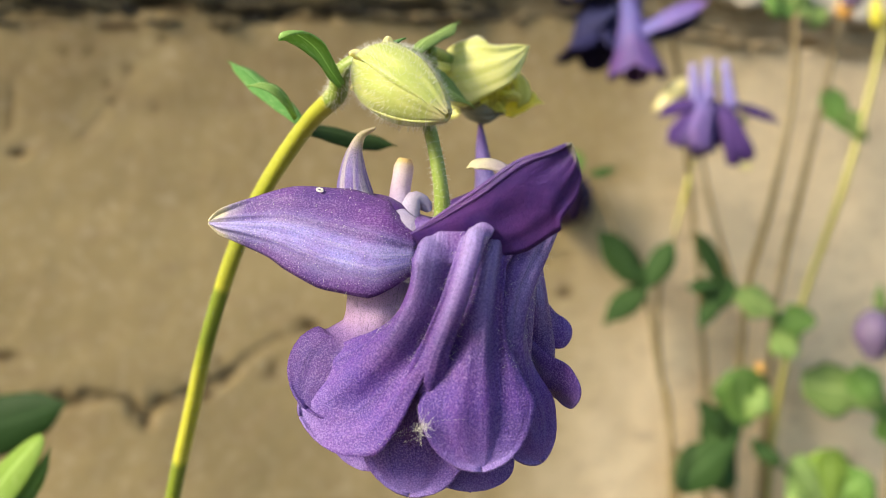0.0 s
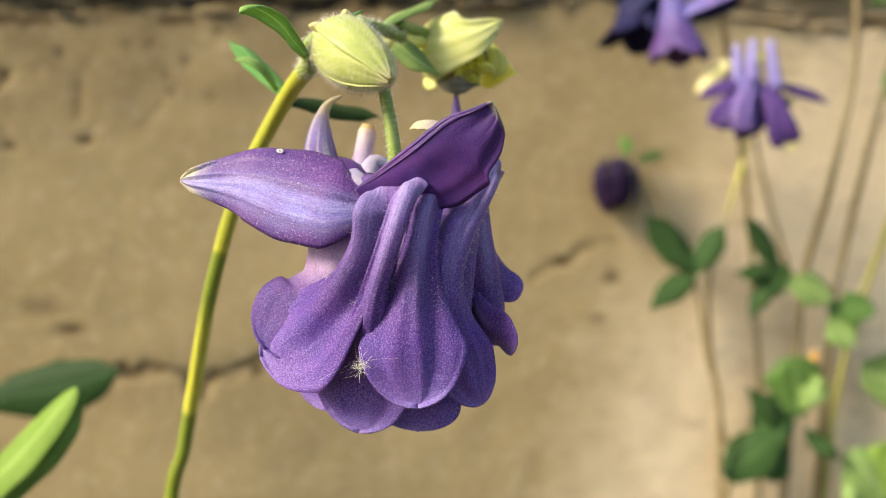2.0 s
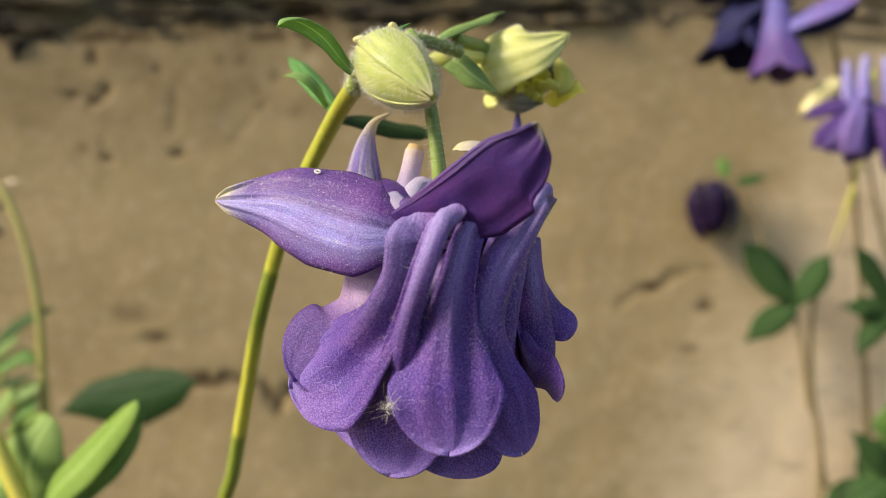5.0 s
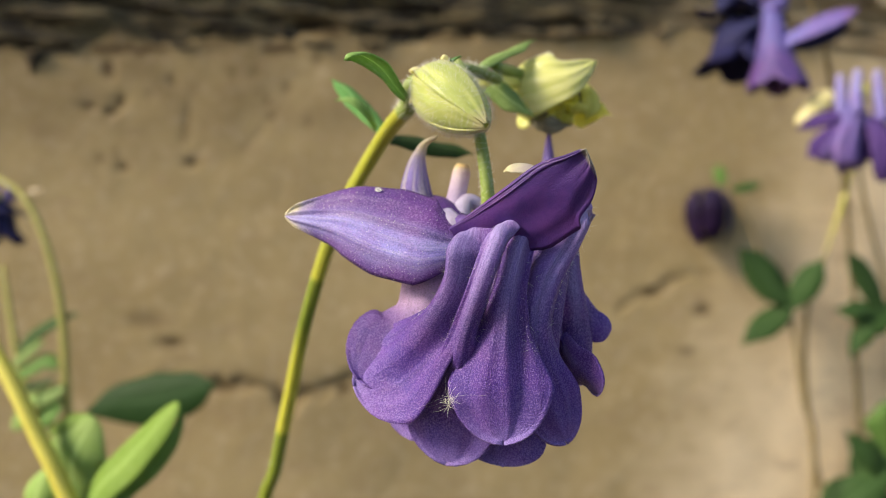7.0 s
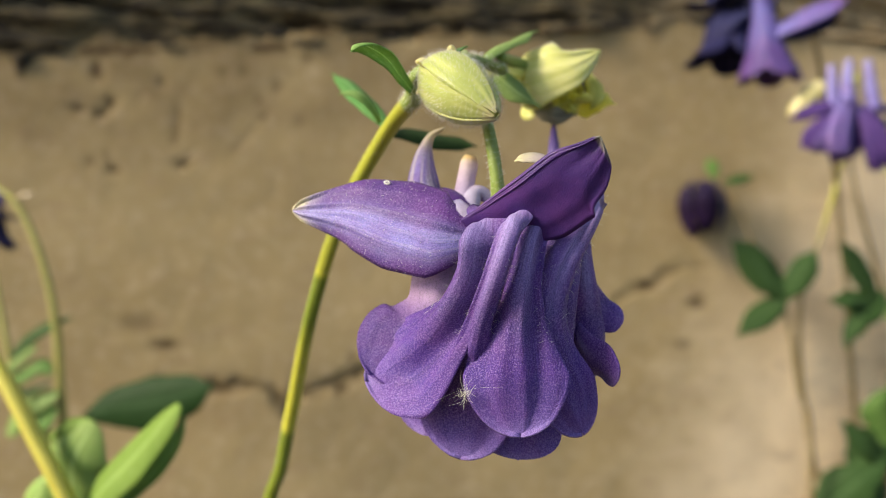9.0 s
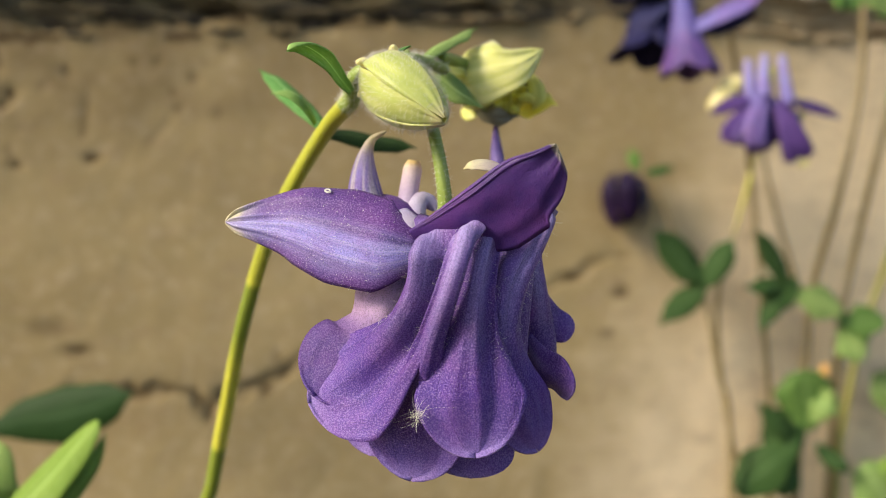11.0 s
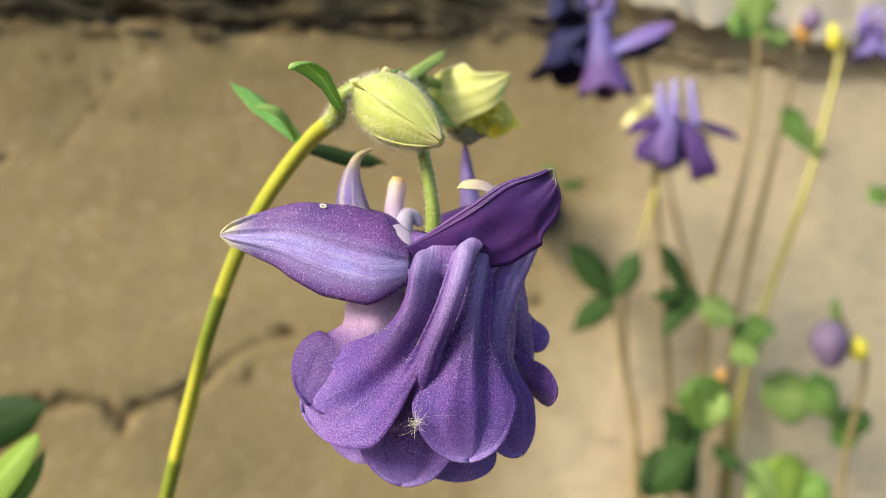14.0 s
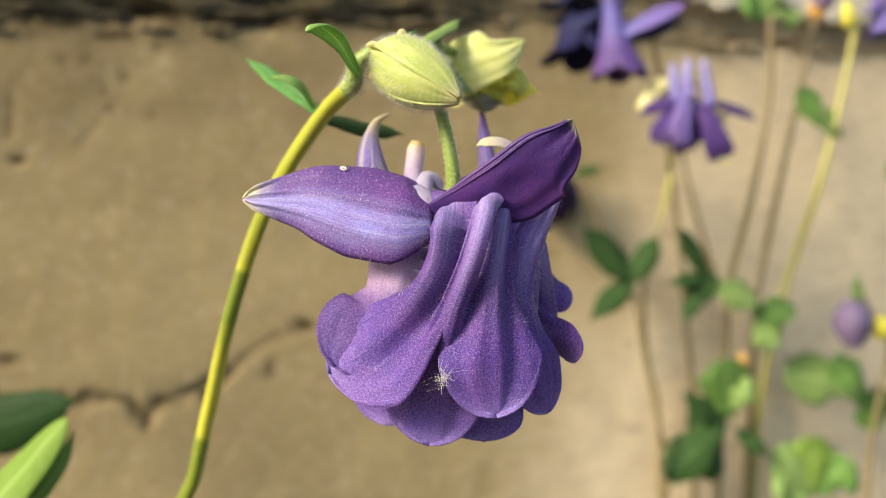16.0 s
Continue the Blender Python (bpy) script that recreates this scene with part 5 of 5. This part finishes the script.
plant_q = root("wall_columbine", "tall columbine with a large violet flower near the stone course", "plant", "columbines along the wall")
q_flower = ball("flower", (10.0, 40.6, 12.9), (0.6, 0.5), plant_q, FAR_BLUE, "violet-blue hanging bell with a spreading sepal")
for k in range(5):
    a = 2 * math.pi * k / 5 - 0.5 * math.pi + 0.35
    d = np.array([math.cos(a), math.sin(a), 0.0])
    top, mouth = np.array([9.85, 40.6, 13.2]), np.array([10.25, 40.4, 8.75])
    sheet("petal", [tuple(top + (mouth - top) * f + d * r) for f, r in ((0.0, 0.32), (0.35, 0.62), (0.70, 0.95), (1.0, 1.55))], [0.32, 0.48, 0.68, 0.85], [80, 68, 52, 38], q_flower, FAR_BELL, out=tuple(d), seed=230 + k, nu=13, nv=20, v0=0.76, ruffle=0.16, wrinkle=0.12)
for line in ([(9.55, 40.3, 13.3), (9.4, 40.5, 14.8), (9.45, 40.7, 16.2)], [(10.3, 40.5, 12.9), (10.55, 40.8, 14.3), (10.7, 41.0, 15.4)]):
    tube("spur", line, [0.36, 0.28, 0.16], q_flower, FAR_BLUE, 10, 16)
sheet("sepal", [(10.35, 40.0, 11.1), (11.5, 39.5, 11.6), (12.5, 39.3, 12.0), (13.5, 39.2, 12.3)], [0.45, 0.62, 0.60, 0.25], [25, 25, 22, 20], q_flower, FAR_VIOLET_BLUE, out=(0.1, -0.75, 0.65), seed=171, v0=0.8, point=2.0)
sheet("sepal", [(10.6, 40.3, 10.9), (11.6, 40.1, 11.1), (12.6, 40.0, 11.45), (13.5, 39.9, 11.85)], [0.3, 0.52, 0.50, 0.15], [25, 25, 22, 20], q_flower, FAR_NAVY_BLUE, out=(0.1, -0.9, -0.3), seed=172, v0=0.8, point=2.0)
sheet("sepal", [(9.4, 40.6, 12.4), (8.6, 41.0, 12.2), (7.9, 41.4, 11.6), (7.4, 41.6, 11.0)], [0.3, 0.6, 0.55, 0.15], [25, 25, 22, 20], q_flower, FAR_NAVY_BLUE, out=(0.1, -0.7, 0.6), seed=173, v0=0.8, point=2.0)
far_flower(plant_q, (8.685, 42.500, 13.295), 1.9, 8, 0.9, (FAR_NAVY_BLUE, FAR_NAVY_BLUE), spread=0.7)
tube("stem", [(10.105, 40.800, 12.134), (10.497, 42.000, 16.132), (11.711, 44.000, 16.579), (14.174, 47.000, 11.768), (16.972, 53.200, 5.030), (17.904, 53.600, -4.045), (18.363, 53.800, -17.515), (15, 49.5, -50.5)], [0.16, 0.15, 0.15, 0.16, 0.18, 0.2, 0.22, 0.28], plant_q, FAR_STEM, 9, 60)
tube("side_stem", [(8.735, 43.000, 13.641), (9.557, 44.000, 16.199), (11.435, 44.200, 16.315)], [0.12, 0.12, 0.12], plant_q, FAR_STEM, 8, 16)

plant_t = root("wall_columbine", "small columbine with a dark violet closed bloom by the wall", "plant", "columbines along the wall")
dark = ball("flower", (8.258, 50.100, 3.175), (0.7, 0.8), plant_t, FAR_NAVY, "closed near-black violet bloom")
for k in range(5):
    bud_sepal(dark, (8.248, 50.100, 4.717), (8.45 + 0.12 * (k % 2), 50.100, 1.20 + 0.35 * (k % 3)), 1.26, k * 2 * math.pi / 5 + 0.3, 0.60, FAR_NAVY_BLUE if k in (1, 3) else FAR_NAVY, 3.4, k, 0.9, "petal", profile=(0.45, 0.92, 1.05, 1.04, 0.92, 0.66, 0.16))
tube("stem", [(8.362, 50.100, 4.228), (9.343, 50.100, 4.874), (10.187, 50.000, 3.662), (11.057, 50.000, 1.778), (12.105, 50.000, -0.942), (13.293, 50.000, -3.286), (14.045, 50.000, -7.666), (14.851, 50.000, -14.361), (13.5, 48, -50.5)], [0.10, 0.10, 0.10, 0.11, 0.13, 0.15, 0.17, 0.2, 0.26], plant_t, FAR_STEM, 9, 50)
leaflet(plant_t, (9.514, 50.100, 4.702), (11.525, 50.000, 4.966), 0.4, LEAF_DARK, 111, lobes=0)
leaflet(plant_t, (9.182, 50.100, 4.697), (8.741, 50.100, 6.195), 0.45, LEAF, 112, lobes=0)

plant_l = root("wall_columbine", "leafy columbine with lobed green leaves along the wall", "plant", "columbines along the wall")
tube("stem", [(23.373, 51.300, 15.288), (23.348, 51.700, 9.972), (21.992, 51.800, 3.011), (21.392, 54.200, -2.484), (20.850, 54.100, -7.282), (20.432, 54.100, -12.865), (20.019, 53.900, -17.570), (16, 48.5, -50.5)], [0.2, 0.22, 0.24, 0.26, 0.28, 0.3, 0.3, 0.34], plant_l, FAR_STEM, 10, 60)
tube("stem", [(27.285, 53.100, 15.482), (26.298, 53.200, 11.092), (24.898, 53.300, 5.108), (24.506, 55.600, -0.887), (23.515, 55.300, -5.807), (22.563, 55.100, -17.980), (18.5, 50.5, -50.5)], [0.2, 0.22, 0.22, 0.24, 0.26, 0.28, 0.34], plant_l, FAR_STEM, 10, 60)
tube("stem", [(30.546, 53.400, 16.032), (29.603, 53.600, 11.221), (27.714, 53.600, 4.357), (26.489, 56.200, -2.562), (24.791, 55.800, -7.513), (23.110, 55.400, -18.081), (19.5, 51, -50.5)], [0.2, 0.22, 0.24, 0.24, 0.26, 0.28, 0.34], plant_l, FAR_STEM_GREEN, 10, 60)
UPPER_LEAVES = (
    ((27.925, 53.200, 7.918), (25.940, 52.900, 10.629), 0.9, LEAF, 2), ((27.209, 53.000, 9.074), (29.493, 53.800, 7.618), 0.8, LEAF_PALE, 2),
    ((23.373, 51.300, 15.288), (21.281, 51.000, 16.500), 1.0, LEAF, 2), ((23.373, 51.300, 15.288), (25.652, 51.900, 15.700), 1.0, LEAF_PALE, 2),
    ((23.177, 51.300, 15.670), (23.382, 51.300, 18.376), 1.2, LEAF_PALE, 2), ((35.042, 55.300, 5.383), (33.285, 54.900, 4.504), 0.7, LEAF, 2))
MIDDLE_LEAVES = (
    ((18.8, 51.0, -2.4), (16.5, 50.6, 1.1), 0.80, LEAF_DARK, 0), ((18.7, 51.0, -2.6), (15.8, 50.6, -2.4), 0.70, LEAF_DARK, 0), ((18.3, 51.0, -2.7), (16.8, 50.6, -5.4), 0.72, LEAF_DARK, 0),
    ((19.0, 51.2, -2.8), (22.0, 51.1, -4.1), 0.95, LEAF_PALE, 2), ((22.0, 52.0, -4.6), (24.8, 51.6, -4.9), 0.92, LEAF, 2), ((22.2, 52.0, -5.0), (23.5, 51.6, -7.1), 0.95, LEAF_PALE, 2),
    ((20.2, 51.5, -11.7), (19.6, 51.1, -7.7), 1.45, LEAF, 2), ((20.3, 51.4, -11.1), (21.3, 51.0, -9.0), 0.75, LEAF_PALE, 2), ((19.3, 51.0, -12.0), (15.3, 50.6, -15.4), 1.15, LEAF_DARK, 2),
    ((19.0, 51.0, -12.5), (16.6, 50.6, -9.7), 0.75, LEAF_DARK, 0), ((20.5, 51.6, -12.4), (22.6, 51.2, -14.3), 0.70, LEAF_DARK, 0),
    ((19.2, 51.2, -1.9), (17.3, 50.9, -3.5), 0.85, LEAF_DARK, 2), ((20.2, 51.8, -10.3), (17.4, 51.3, -12.7), 1.1, LEAF_DARK, 2), ((19.6, 51.9, -13.6), (18.0, 51.5, -15.6), 0.8, LEAF_DARK, 2))
LOWER_LEAVES = (
    ((30.1, 53.5, -10.4), (24.6, 53.1, -8.8), 1.50, LEAF_PALE, 2), ((30.5, 53.8, -11.3), (28.3, 53.4, -8.0), 1.25, LEAF, 2), ((30.7, 54.5, -11.1), (33.2, 54.1, -11.6), 0.94, LEAF_DARK, 2),
    ((30.6, 54.5, -10.8), (31.9, 54.1, -13.3), 1.0, LEAF, 2), ((26.4, 53.0, -17.6), (23.8, 52.6, -13.9), 1.45, LEAF_PALE, 2), ((26.6, 53.0, -17.5), (28.7, 52.6, -14.8), 1.4, LEAF, 2),
    ((26.3, 52.8, -17.1), (26.2, 52.4, -13.3), 1.3, LEAF_FRESH, 2), ((25.8, 52.6, -17.6), (23.1, 52.2, -16.5), 1.1, LEAF_PALE, 2))
for first, leaves in ((130, MIDDLE_LEAVES), (145, LOWER_LEAVES), (155, UPPER_LEAVES)):
    for k, (b, t, w, mat, lobes) in enumerate(leaves):
        leaflet(plant_l, b, t, w, mat, first + k, lobes=lobes)
ball("spent_petal", (21.090, 51.500, -7.755), (0.3, 0.38), plant_l, BLOOM_ORANGE, "small orange spent petal")
ball("spent_bloom", (25.028, 47.500, 15.163), (0.75, 0.6), plant_l, FAR_FADED, "faded violet spent bloom", (1, 0, 0.3))
ball("bud", (27.493, 53.100, 16.206), (0.6, 0.8), plant_l, BLOOM_ORANGE, "orange-tinged spent bloom", (0.2, 0, 1))
ball("bud", (29.644, 53.200, 15.876), (0.4, 1.0), plant_l, BUD_YELLOW, "pale yellow bud")
far_flower(plant_l, (32.917, 54.000, 16.864), 1.4, 13, 0.8, (FAR_BLUE, FAR_SPUR), spread=0.9)

plant_r = root("wall_columbine", "thin columbine with a faded lilac bloom beside the wall", "plant", "columbines along the wall")
globe = ball("flower", (27.727, 50.000, -5.409), (0.6, 0.7), plant_r, FAR_STEM_GREEN, "closed faded lilac bloom")
for k in range(5):
    bud_sepal(globe, (27.695, 50.000, -3.876), (27.759, 50.000, -6.978), 1.15, k * 2 * math.pi / 5, 0.8, FAR_FADED, 1.0, k, name="petal", profile=(0.3, 0.75, 1.0, 1.05, 0.95, 0.7, 0.4))
tube("stem", [(27.768, 50.000, -4.736), (28.085, 50.000, -3.053), (29.534, 50.500, -5.350), (30.814, 51.000, -6.930), (30.104, 51.500, -11.604), (29.576, 52.000, -17.119), (27, 53, -50.5)], [0.14, 0.14, 0.15, 0.17, 0.18, 0.2, 0.26], plant_r, FAR_STEM, 8, 40)
leaflet(plant_r, (28.001, 50.000, -4.550), (28.166, 50.000, -2.117), 0.5, LEAF_PALE, 180, lobes=0)
ball("bud", (29.819, 50.200, -5.772), (0.7, 0.8), plant_r, BUD_YELLOW, "small yellow bud")
